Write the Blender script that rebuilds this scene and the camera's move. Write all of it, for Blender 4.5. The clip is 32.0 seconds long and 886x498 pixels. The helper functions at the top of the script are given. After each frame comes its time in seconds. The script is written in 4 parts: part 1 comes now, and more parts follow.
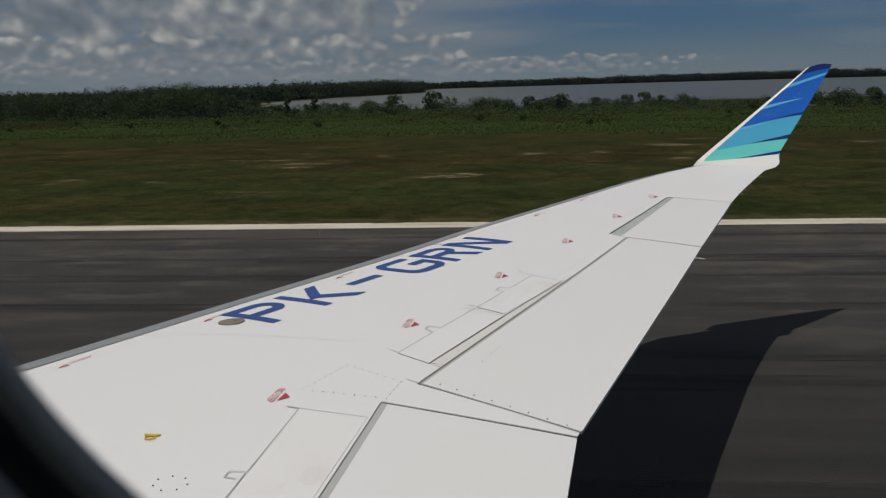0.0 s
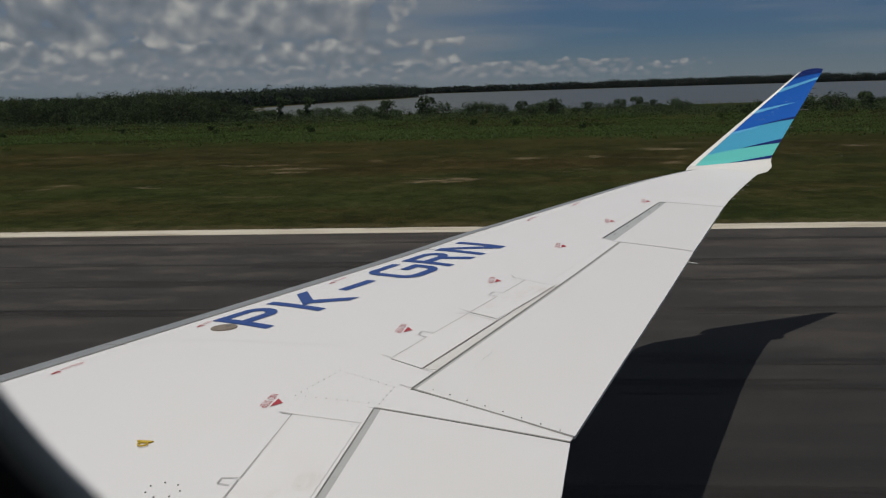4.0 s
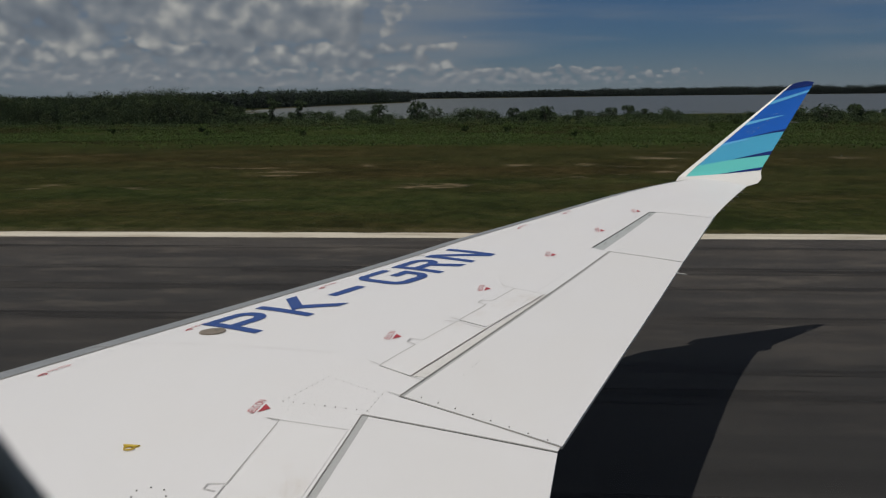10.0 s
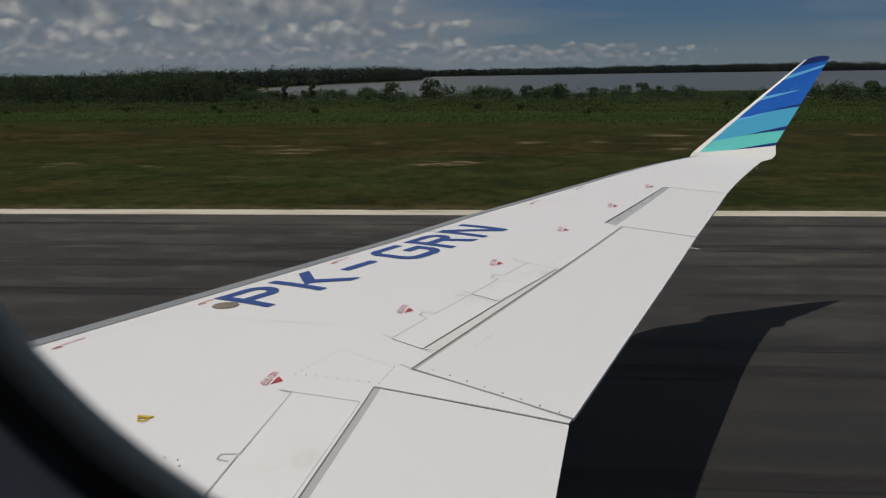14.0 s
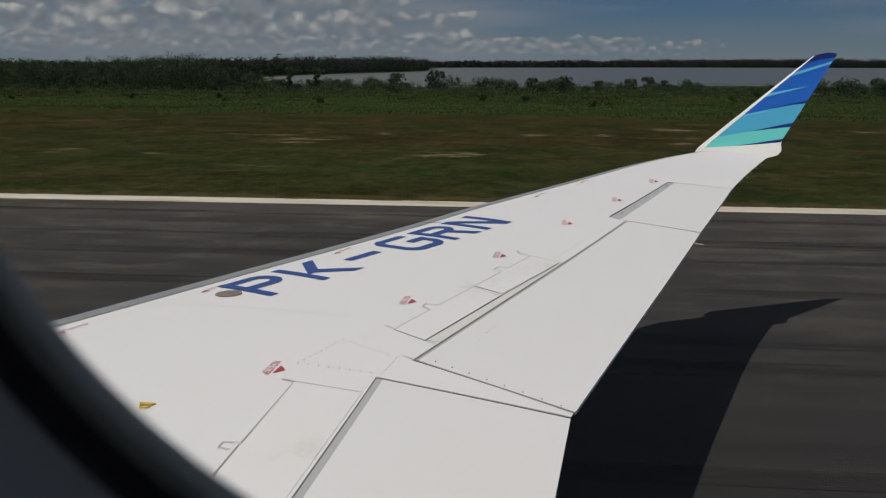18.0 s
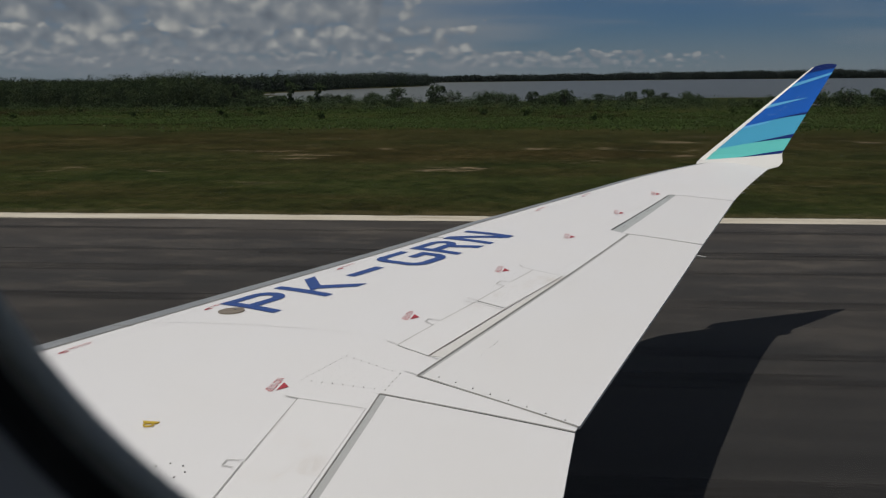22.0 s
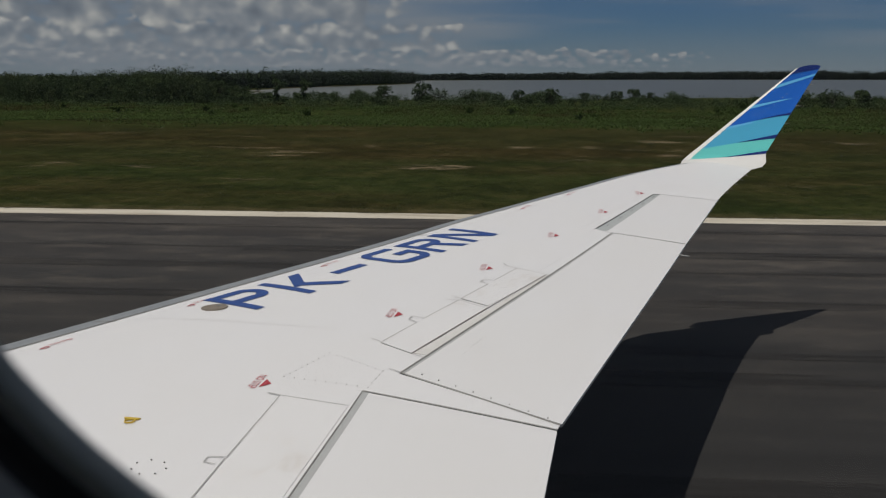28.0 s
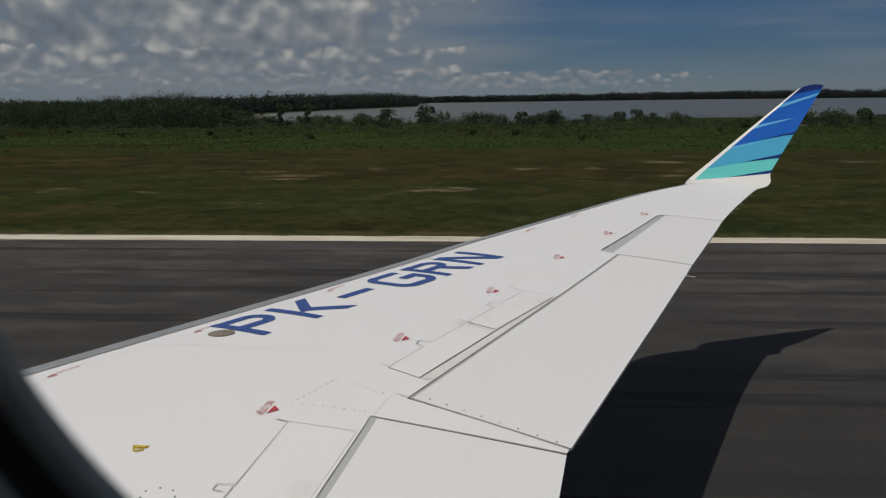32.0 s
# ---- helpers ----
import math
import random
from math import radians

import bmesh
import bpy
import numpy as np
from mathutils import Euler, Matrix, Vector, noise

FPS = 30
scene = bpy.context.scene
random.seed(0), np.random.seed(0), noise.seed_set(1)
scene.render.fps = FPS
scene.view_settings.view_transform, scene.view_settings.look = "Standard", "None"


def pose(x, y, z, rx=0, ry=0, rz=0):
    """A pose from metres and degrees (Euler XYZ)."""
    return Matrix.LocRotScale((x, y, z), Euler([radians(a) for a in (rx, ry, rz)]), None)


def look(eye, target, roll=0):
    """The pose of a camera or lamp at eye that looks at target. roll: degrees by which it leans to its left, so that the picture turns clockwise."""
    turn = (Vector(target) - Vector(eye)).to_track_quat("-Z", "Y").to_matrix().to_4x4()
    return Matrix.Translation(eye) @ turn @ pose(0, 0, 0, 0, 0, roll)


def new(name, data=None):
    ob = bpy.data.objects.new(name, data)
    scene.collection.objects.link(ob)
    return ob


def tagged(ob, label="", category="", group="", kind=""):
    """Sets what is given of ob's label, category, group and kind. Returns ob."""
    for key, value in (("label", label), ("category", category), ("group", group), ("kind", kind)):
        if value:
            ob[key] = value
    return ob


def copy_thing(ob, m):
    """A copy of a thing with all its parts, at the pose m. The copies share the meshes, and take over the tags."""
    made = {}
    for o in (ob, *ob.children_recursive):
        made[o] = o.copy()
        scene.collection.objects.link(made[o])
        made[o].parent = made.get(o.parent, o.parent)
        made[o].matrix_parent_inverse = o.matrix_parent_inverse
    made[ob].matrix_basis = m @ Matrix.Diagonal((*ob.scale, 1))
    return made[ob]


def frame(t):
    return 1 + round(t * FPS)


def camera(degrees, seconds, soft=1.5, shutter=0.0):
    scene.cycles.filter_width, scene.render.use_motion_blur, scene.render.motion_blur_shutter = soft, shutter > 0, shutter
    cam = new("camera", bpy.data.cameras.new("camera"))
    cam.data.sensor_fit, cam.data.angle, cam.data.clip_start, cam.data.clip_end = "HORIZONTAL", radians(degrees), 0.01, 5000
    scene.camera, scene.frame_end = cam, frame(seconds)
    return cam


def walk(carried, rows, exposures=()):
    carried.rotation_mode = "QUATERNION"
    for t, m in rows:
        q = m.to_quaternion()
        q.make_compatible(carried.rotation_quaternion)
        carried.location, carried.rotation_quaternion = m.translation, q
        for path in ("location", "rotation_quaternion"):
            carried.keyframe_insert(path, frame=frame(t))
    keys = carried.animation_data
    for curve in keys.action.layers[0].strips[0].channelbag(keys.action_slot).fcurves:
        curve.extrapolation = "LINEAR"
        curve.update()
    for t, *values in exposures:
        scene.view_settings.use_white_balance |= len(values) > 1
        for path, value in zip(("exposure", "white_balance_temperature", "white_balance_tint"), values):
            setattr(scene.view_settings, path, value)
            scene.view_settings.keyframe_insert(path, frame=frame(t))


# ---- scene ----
PATH = (
    (0, 0.0036, 0.0017, 2.8544, 80.77, 1.31, 5.28),
    (0.5, 0.0073, 0.0003, 2.8517, 80.98, 1.48, 5.37),
    (1, -0.0001, 0.0020, 2.8575, 80.68, 1.35, 5.25),
    (1.5, 0.0039, -0.0001, 2.8488, 80.36, 1.17, 5.43),
    (2, 0.0026, -0.0000, 2.8624, 81.08, 1.07, 5.01),
    (2.5, 0.0047, 0.0003, 2.8596, 80.41, 0.78, 5.06),
    (3, 0.0100, -0.0010, 2.8458, 80.41, 0.83, 5.36),
    (3.5, 0.0059, 0.0008, 2.8582, 81.05, 1.67, 4.90),
    (5.5, 0.0105, -0.0020, 2.8464, 80.26, -0.07, 4.81),
    (6, 0.0062, 0.0017, 2.8440, 79.53, 0.16, 4.79),
    (6.5, 0.0070, -0.0032, 2.8490, 80.43, 0.57, 5.06),
    (7, 0.0115, 0.0024, 2.8434, 80.49, 0.60, 4.94),
    (7.5, 0.0058, 0.0018, 2.8566, 80.66, 0.70, 4.95),
    (8, 0.0147, 0.0021, 2.8452, 81.30, 1.15, 4.83),
    (8.5, 0.0135, 0.0009, 2.8451, 81.18, 1.11, 4.79),
    (9, 0.0091, -0.0002, 2.8471, 80.51, 0.65, 5.06),
    (9.5, 0.0069, 0.0010, 2.8618, 81.25, 2.35, 5.04),
    (10, 0.0030, -0.0009, 2.8691, 81.32, 0.40, 4.44),
    (10.5, 0.0016, -0.0009, 2.8686, 80.97, 0.18, 4.59),
    (11, 0.0103, -0.0000, 2.8441, 80.27, 0.53, 5.09),
    (11.5, 0.0086, -0.0031, 2.8423, 79.69, 0.24, 5.46),
    (12, 0.0073, 0.0032, 2.8446, 80.10, 0.91, 5.37),
    (12.5, 0.0013, 0.0004, 2.8504, 80.31, 0.77, 5.37),
    (13, 0.0017, 0.0008, 2.8488, 80.30, 0.85, 5.60),
    (13.5, 0.0084, 0.0000, 2.8509, 80.85, 1.34, 5.22),
    (14, 0.0085, -0.0008, 2.8448, 80.10, 0.55, 5.17),
    (14.5, 0.0083, -0.0014, 2.8431, 80.07, -0.19, 5.21),
    (16.5, 0.0016, 0.0035, 2.8440, 79.76, 0.48, 5.61),
    (17, 0.0047, 0.0031, 2.8404, 79.41, -0.59, 5.01),
    (17.5, 0.0027, 0.0040, 2.8475, 80.22, 0.51, 5.18),
    (18, 0.0008, 0.0031, 2.8456, 79.61, -0.32, 5.47),
    (18.5, 0.0017, 0.0028, 2.8446, 80.17, 0.13, 5.34),
    (19, 0.0004, 0.0043, 2.8582, 81.44, 1.23, 5.24),
    (19.5, -0.0088, 0.0030, 2.8719, 80.95, 1.06, 5.72),
    (20, 0.0059, 0.0007, 2.8459, 80.12, 0.63, 5.70),
    (20.5, 0.0027, 0.0040, 2.8444, 80.11, -0.10, 5.63),
    (21, 0.0000, 0.0034, 2.8465, 80.33, 0.35, 5.46),
    (21.5, 0.0014, 0.0038, 2.8569, 81.20, 0.47, 5.10),
    (22, 0.0019, 0.0026, 2.8499, 80.42, 0.30, 5.50),
    (22.5, 0.0016, 0.0041, 2.8456, 80.54, 0.49, 5.71),
    (23, 0.0016, 0.0038, 2.8454, 80.07, 0.29, 5.52),
    (23.5, 0.0063, 0.0030, 2.8403, 80.11, -0.52, 5.26),
    (24, 0.0013, 0.0056, 2.8427, 79.86, -0.12, 5.44),
    (24.5, 0.0004, 0.0020, 2.8607, 80.97, 0.24, 5.00),
    (25, -0.0002, 0.0065, 2.8541, 80.76, 0.32, 5.27),
    (25.5, 0.0051, 0.0058, 2.8438, 80.27, 0.78, 5.32),
    (27.5, 0.0056, 0.0019, 2.8463, 80.63, 0.74, 5.12),
    (28, 0.0077, 0.0020, 2.8479, 80.31, -0.20, 4.73),
    (28.5, 0.0054, 0.0012, 2.8463, 80.34, -0.24, 5.30),
    (29, 0.0051, 0.0008, 2.8468, 80.48, 0.74, 5.45),
    (29.5, 0.0047, -0.0006, 2.8601, 81.02, 0.79, 5.10),
    (30, 0.0053, 0.0019, 2.8542, 81.22, 0.99, 5.21),
    (30.5, 0.0005, 0.0028, 2.8517, 80.45, 0.27, 5.04),
    (31, 0.0052, 0.0022, 2.8441, 80.10, 0.42, 5.15),
    (31.5, 0.0015, 0.0006, 2.8458, 80.37, -0.31, 4.77),
    (32, -0.0014, 0.0004, 2.8580, 81.55, 0.40, 4.90),
)
cam = camera(47.3, 32.0, soft=1.2)
cam.data.dof.use_dof, cam.data.dof.focus_distance, cam.data.dof.aperture_fstop = True, 9.0, 17.0  # the window rim is out of focus
walk(cam, [(r[0], pose(*r[1:])) for r in PATH], exposures=((0.0, 0.0), (32.0, 0.0)))

# ---- sky and sun ----
SUN = Vector((-0.116, -0.080, 1.0)).normalized()
sun_data = bpy.data.lights.new("sun", "SUN")
sun_data.energy, sun_data.angle, sun_data.color = 2.75, radians(0.6), (1.0, 0.945, 0.875)
sun = new("sun", sun_data)
sun.matrix_world = look(SUN * 60, (0, 0, 0))


class Nodes:
    """Short way to write node trees."""

    def __init__(self, tree):
        self.tree = tree
        tree.nodes.clear()

    def add(self, kind, ins=None, **props):
        n = self.tree.nodes.new(kind)
        for k, v in props.items():
            setattr(n, k, v)
        for k, v in (ins or {}).items():
            if isinstance(v, bpy.types.NodeSocket):
                self.tree.links.new(v, n.inputs[k])
            else:
                n.inputs[k].default_value = v
        return n

    def math(self, op, a, b=0.0, clamp=False):
        return self.add("ShaderNodeMath", {0: a, 1: b}, operation=op, use_clamp=clamp).outputs[0]

    def ramp(self, fac, stops, interpolation="LINEAR"):
        n = self.add("ShaderNodeValToRGB", {0: fac})
        n.color_ramp.interpolation = interpolation
        els = n.color_ramp.elements
        while len(els) < len(stops):
            els.new(0.5)
        for e, (p, c) in zip(els, stops):
            e.position = p
            e.color = (*c, 1) if len(c) == 3 else (c[0], c[0], c[0], 1)
        return n.outputs[0]

    def noise(self, vec, scale, detail=4.0, rough=0.55, lac=2.0):
        return self.add("ShaderNodeTexNoise", {"Vector": vec, "Scale": scale, "Detail": detail, "Roughness": rough, "Lacunarity": lac}).outputs[0]

    def mix(self, fac, a, b, blend="MIX"):
        n = self.add("ShaderNodeMix", {0: fac, 6: a, 7: b}, data_type="RGBA", blend_type=blend)
        return n.outputs[2]

    def scaled(self, vec, s):
        return self.add("ShaderNodeMapping", {"Vector": vec, "Scale": s}).outputs[0]

    def combine(self, x, y, z=0.0):
        return self.add("ShaderNodeCombineXYZ", {0: x, 1: y, 2: z}).outputs[0]


world = bpy.data.worlds.new("world")
scene.world = world
world.use_nodes = True
w = Nodes(world.node_tree)
sky = w.add("ShaderNodeTexSky", sky_type="NISHITA", sun_disc=False, sun_elevation=math.asin(SUN.z), sun_rotation=math.atan2(SUN.x, SUN.y), altitude=10, air_density=1.0, dust_density=0.0, ozone_density=4.0)
way = w.add("ShaderNodeTexCoord").outputs["Generated"]
sx, sy, sz = w.add("ShaderNodeSeparateXYZ", {0: way}).outputs
az = w.math("ARCTAN2", sx, sy)
el = w.math("ARCSINE", sz)
veil = w.add("ShaderNodeTexNoise", {"Vector": w.combine(w.math("MULTIPLY", az, 4.0), w.math("MULTIPLY", el, 55.0)), "Scale": 1.0, "Detail": 4.0, "Roughness": 0.5}, noise_dimensions="2D").outputs[0]
leftward = w.ramp(w.math("ADD", w.math("MULTIPLY", az, 0.9), 0.5), [(0.0, (1.0,)), (0.30, (1.0,)), (0.42, (0.75,)), (0.52, (0.1,)), (0.62, (0.0,)), (0.8, (0.15,)), (1.0, (0.8,))])
veil_f = w.math("ADD", w.math("MULTIPLY", w.ramp(veil, [(0.42, (0.0,)), (0.75, (1.0,))]), 0.5), w.math("MULTIPLY", leftward, 0.62), clamp=True)
veil_f = w.math("MAXIMUM", veil_f, w.ramp(w.math("MULTIPLY", el, 20.0), [(0.0, (0.55,)), (0.45, (0.32,)), (1.0, (0.0,))]))
blue = w.add("ShaderNodeBackground", {0: w.mix(1.0, sky.outputs[0], (0.42, 0.62, 0.98, 1), "MULTIPLY"), 1: 0.031}).outputs[0]
haze = w.add("ShaderNodeBackground", {0: (0.176, 0.197, 0.224, 1), 1: 1.0}).outputs[0]
look_up = w.add("ShaderNodeMixShader", {0: veil_f, 1: blue, 2: haze}).outputs[0]
low_air = w.ramp(w.math("MULTIPLY", el, 20.0), [(0.0, (0.85,)), (0.35, (0.62,)), (1.2, (0.05,))])


def lumps(x, y, detail=5.0):
    """Heaped cloud: fine noise on rounded cells."""
    v = w.combine(x, y)
    n1 = w.add("ShaderNodeTexNoise", {"Vector": v, "Scale": 1.0, "Detail": detail, "Roughness": 0.62}, noise_dimensions="2D").outputs[0]
    c1 = w.add("ShaderNodeTexVoronoi", {"Vector": v, "Scale": 1.25, "Smoothness": 0.22}, feature="SMOOTH_F1", voronoi_dimensions="2D").outputs[0]
    return w.math("ADD", w.math("MULTIPLY", n1, 0.80), w.math("MULTIPLY", w.math("POWER", w.math("MAXIMUM", c1, 0.0), 1.4), -0.46))


def cloud_deck(below, low, high, size, need, end, soft, seed, flat=1.5):
    """A field of small heaped clouds between two heights, thinning out past the bearing end; all in radians."""
    px, py = w.math("ADD", w.math("MULTIPLY", az, 1.0 / size), seed * 7.3), w.math("MULTIPLY", el, flat / size)
    a, b = lumps(px, py), lumps(w.math("SUBTRACT", px, 0.12), w.math("ADD", py, 0.62), 2.0)
    broad = w.add("ShaderNodeTexNoise", {"Vector": w.combine(w.math("MULTIPLY", px, 0.40), w.math("MULTIPLY", py, 0.60)), "Scale": 1.0, "Detail": 3.0}, noise_dimensions="2D").outputs[0]
    up = w.math("DIVIDE", w.math("SUBTRACT", el, low), high - low)
    level = w.ramp(up, [(0.0, (0.0,)), (0.22, (1.0,)), (0.7, (1.0,)), (1.0, (0.0,))], "EASE")
    side = w.ramp(w.math("ADD", w.math("DIVIDE", w.math("SUBTRACT", az, end), soft), 0.5), [(0.0, (1.0,)), (1.0, (0.0,))], "EASE")
    dens = w.math("ADD", w.math("MULTIPLY", w.math("SUBTRACT", a, 0.225), 3.0), w.math("MULTIPLY", w.math("SUBTRACT", broad, 0.5), 1.3))
    dens = w.math("ADD", dens, w.math("ADD", w.math("MULTIPLY", w.math("SUBTRACT", level, 1.0), 1.3), w.math("MULTIPLY", w.math("SUBTRACT", side, 1.0), 2.0)))
    mask = w.ramp(w.math("SUBTRACT", dens, need), [(0.0, (0.0,)), (0.45, (1.0,))], "EASE")
    lit = w.math("ADD", w.math("MULTIPLY", w.math("SUBTRACT", a, b), 1.22), w.math("ADD", w.math("ADD", 0.37, w.math("MULTIPLY", el, 1.2)), w.math("MULTIPLY", w.math("SUBTRACT", broad, 0.5), 0.75)), clamp=True)
    tone = w.ramp(lit, [(0.0, (0.112, 0.128, 0.154)), (0.28, (0.148, 0.166, 0.191)), (0.50, (0.195, 0.210, 0.230)), (0.72, (0.295, 0.298, 0.296)), (1.0, (0.46, 0.445, 0.415))])
    body = w.add("ShaderNodeMixShader", {0: low_air, 1: w.add("ShaderNodeBackground", {0: tone, 1: 1.0}).outputs[0], 2: haze}).outputs[0]
    return w.add("ShaderNodeMixShader", {0: w.math("MULTIPLY", mask, 0.88), 1: below, 2: body}).outputs[0]


m2 = look_up
m2 = cloud_deck(m2, 0.006, 0.030, 0.013, -0.40, 0.19, 0.36, 1.3, 1.8)
m2 = cloud_deck(m2, 0.020, 0.056, 0.021, -0.55, -0.05, 0.16, 4.1, 1.4)
m2 = cloud_deck(m2, 0.034, 0.150, 0.033, -0.72, -0.115, 0.11, 9.7, 1.2)
w.add("ShaderNodeOutputWorld", {0: m2})


# ---- materials ----
def material(name, build):
    m = bpy.data.materials.new(name)
    m.use_nodes = True
    n = Nodes(m.node_tree)
    out = build(n)
    n.add("ShaderNodeOutputMaterial", {0: out})
    return m


def surface(n, colour, rough=0.5, metal=0.0, normal=None, spec=0.5):
    ins = {"Base Color": colour, "Roughness": rough, "Metallic": metal, "Specular IOR Level": spec}
    if normal is not None:
        ins["Normal"] = normal
    return n.add("ShaderNodeBsdfPrincipled", ins).outputs[0]


def bump(n, height, strength=0.3, distance=0.02):
    return n.add("ShaderNodeBump", {"Height": height, "Strength": strength, "Distance": distance}).outputs[0]


def where(n):
    return n.add("ShaderNodeNewGeometry").outputs["Position"]


def painted(colour, rough=0.35, dirt=0.06, scale=3.0, spec=0.4):
    def build(n):
        p = where(n)
        stain = n.noise(n.scaled(p, (1.0, 0.5, 1.0)), scale, 5)
        fine = n.noise(p, 60.0, 3)
        f = n.math("MULTIPLY", n.ramp(stain, [(0.35, (0.0,)), (0.75, (1.0,))]), dirt * 4)
        c = n.mix(f, (*colour, 1), tuple(v * 0.86 * k for v, k in zip(colour, (1.0, 0.985, 0.95))) + (1,))
        c = n.mix(n.math("MULTIPLY", fine, dirt), c, (0.25, 0.24, 0.22, 1))
        return surface(n, c, n.ramp(stain, [(0.3, (rough,)), (0.8, (rough + 0.15,))]), 0.0, bump(n, n.noise(p, 5.0, 2), 0.06, 0.01), spec)
    return build


WHITE = material("white_wing_paint", painted((0.745, 0.727, 0.727), 0.42))
PANEL_WHITE = material("white_panel_paint", painted((0.735, 0.717, 0.714), 0.42, 0.08, 2.0))
def grimy(n):
    p = where(n)
    smear = n.noise(n.scaled(p, (14.0, 3.0, 6.0)), 1.0, 6, 0.65)
    spot = n.noise(p, 3.2, 5, 0.6)
    f = n.math("MULTIPLY", n.ramp(spot, [(0.50, (0.0,)), (0.68, (1.0,))]), n.ramp(smear, [(0.42, (0.0,)), (0.70, (1.0,))]))
    c = n.mix(n.math("MULTIPLY", f, 0.55), (0.735, 0.715, 0.708, 1), (0.46, 0.38, 0.30, 1))
    return surface(n, c, 0.45, 0.0, bump(n, smear, 0.05, 0.005), 0.4)


SPOILER_WHITE = material("grimy_white_paint", grimy)
BOX_GREY = material("grey_primer", painted((0.30, 0.31, 0.31), 0.6, 0.1, 6.0))
SLOT_GREY = material("slot_grey", painted((0.42, 0.435, 0.43), 0.5, 0.1, 8.0))
GAP_GREY = material("gap_seal_grey", painted((0.42, 0.42, 0.415), 0.5, 0.1, 8.0))
# winglet edge white raised and warmed: sun glare painted into the colour
STRIP_GLARE = material("glare_edge_paint", painted((0.86, 0.83, 0.78), 0.25, 0.03))
STAINED = material("stained_paint", painted((0.69, 0.665, 0.64), 0.5, 0.15, 9.0))
FAINT = material("faint_joint", painted((0.695, 0.68, 0.676), 0.5, 0.1, 20.0))
HAIRLINE = material("hairline_joint", painted((0.43, 0.42, 0.405), 0.7, 0.1, 20.0))
LINE_DARK = material("joint_sealant", painted((0.28, 0.27, 0.25), 0.7, 0.1, 20.0))
BROWN = material("stained_seal", painted((0.13, 0.10, 0.08), 0.7, 0.2, 20.0))
LETTER_BLUE = material("blue_letter_paint", painted((0.018, 0.06, 0.24), 0.4, 0.05))
RED = material("red_marking", painted((0.42, 0.035, 0.05), 0.45, 0.08))
RED_THIN = material("red_lettering", painted((0.50, 0.12, 0.13), 0.5, 0.08))
YELLOW = material("yellow_paint", painted((0.62, 0.42, 0.03), 0.4, 0.1, 30.0))
DISC = material("brown_filler_cap", painted((0.20, 0.16, 0.12), 0.5, 0.3, 40.0))
METAL = material("bare_metal_edge", lambda n: surface(n, n.mix(n.noise(n.scaled(where(n), (2, 0.6, 2)), 8.0), (0.36, 0.37, 0.38, 1), (0.50, 0.505, 0.505, 1)), n.ramp(n.noise(where(n), 12.0), [(0.3, (0.30,)), (0.7, (0.50,))]), 0.6))
RIVET = material("rivet_head", lambda n: surface(n, (0.22, 0.21, 0.2, 1), 0.5, 0.4))
LIP_WHITE = material("winglet_edge", painted((0.74, 0.72, 0.69), 0.35, 0.05))
MINT = material("mint_livery", painted((0.13, 0.55, 0.52), 0.7, 0.03, 3.0, 0.02))
CYAN = material("cyan_livery", painted((0.07, 0.36, 0.56), 0.7, 0.03, 3.0, 0.02))
SKYBLUE = material("sky_blue_livery", painted((0.12, 0.42, 0.72), 0.7, 0.03, 3.0, 0.02))
BLUE = material("blue_livery", painted((0.014, 0.11, 0.47), 0.7, 0.03, 3.0, 0.02))
NAVY = material("navy_livery", painted((0.012, 0.03, 0.16), 0.7, 0.03, 3.0, 0.02))
RUBBER = material("window_rubber", painted((0.35, 0.37, 0.35), 0.7, 0.1, 40.0))
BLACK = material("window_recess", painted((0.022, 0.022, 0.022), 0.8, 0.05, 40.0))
TRIM = material("cabin_trim", painted((0.78, 0.79, 0.80), 0.6, 0.08, 20.0))
# cabin trim colour about halved: the reveal's shade is put into it
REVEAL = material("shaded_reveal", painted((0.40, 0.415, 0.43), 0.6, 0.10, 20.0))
TYRE_RUBBER = material("tyre_rubber", painted((0.03, 0.03, 0.03), 0.8, 0.1, 20.0))
SKIN = material("fuselage_paint", painted((0.75, 0.75, 0.74), 0.3, 0.06))


def glass_build(n):
    clear = n.add("ShaderNodeBsdfTransparent", {0: (0.93, 0.95, 0.95, 1)}).outputs[0]
    gloss = n.add("ShaderNodeBsdfGlossy", {0: (1, 1, 1, 1), 1: 0.02}).outputs[0]
    f = n.add("ShaderNodeFresnel", {0: 1.25}).outputs[0]
    film = n.add("ShaderNodeBsdfTranslucent", {0: (0.9, 0.95, 1.0, 1)}).outputs[0]
    clear = n.add("ShaderNodeMixShader", {0: 0.014, 1: clear, 2: film}).outputs[0]
    return n.add("ShaderNodeMixShader", {0: f, 1: clear, 2: gloss}).outputs[0]


GLASS = material("window_glass", glass_build)


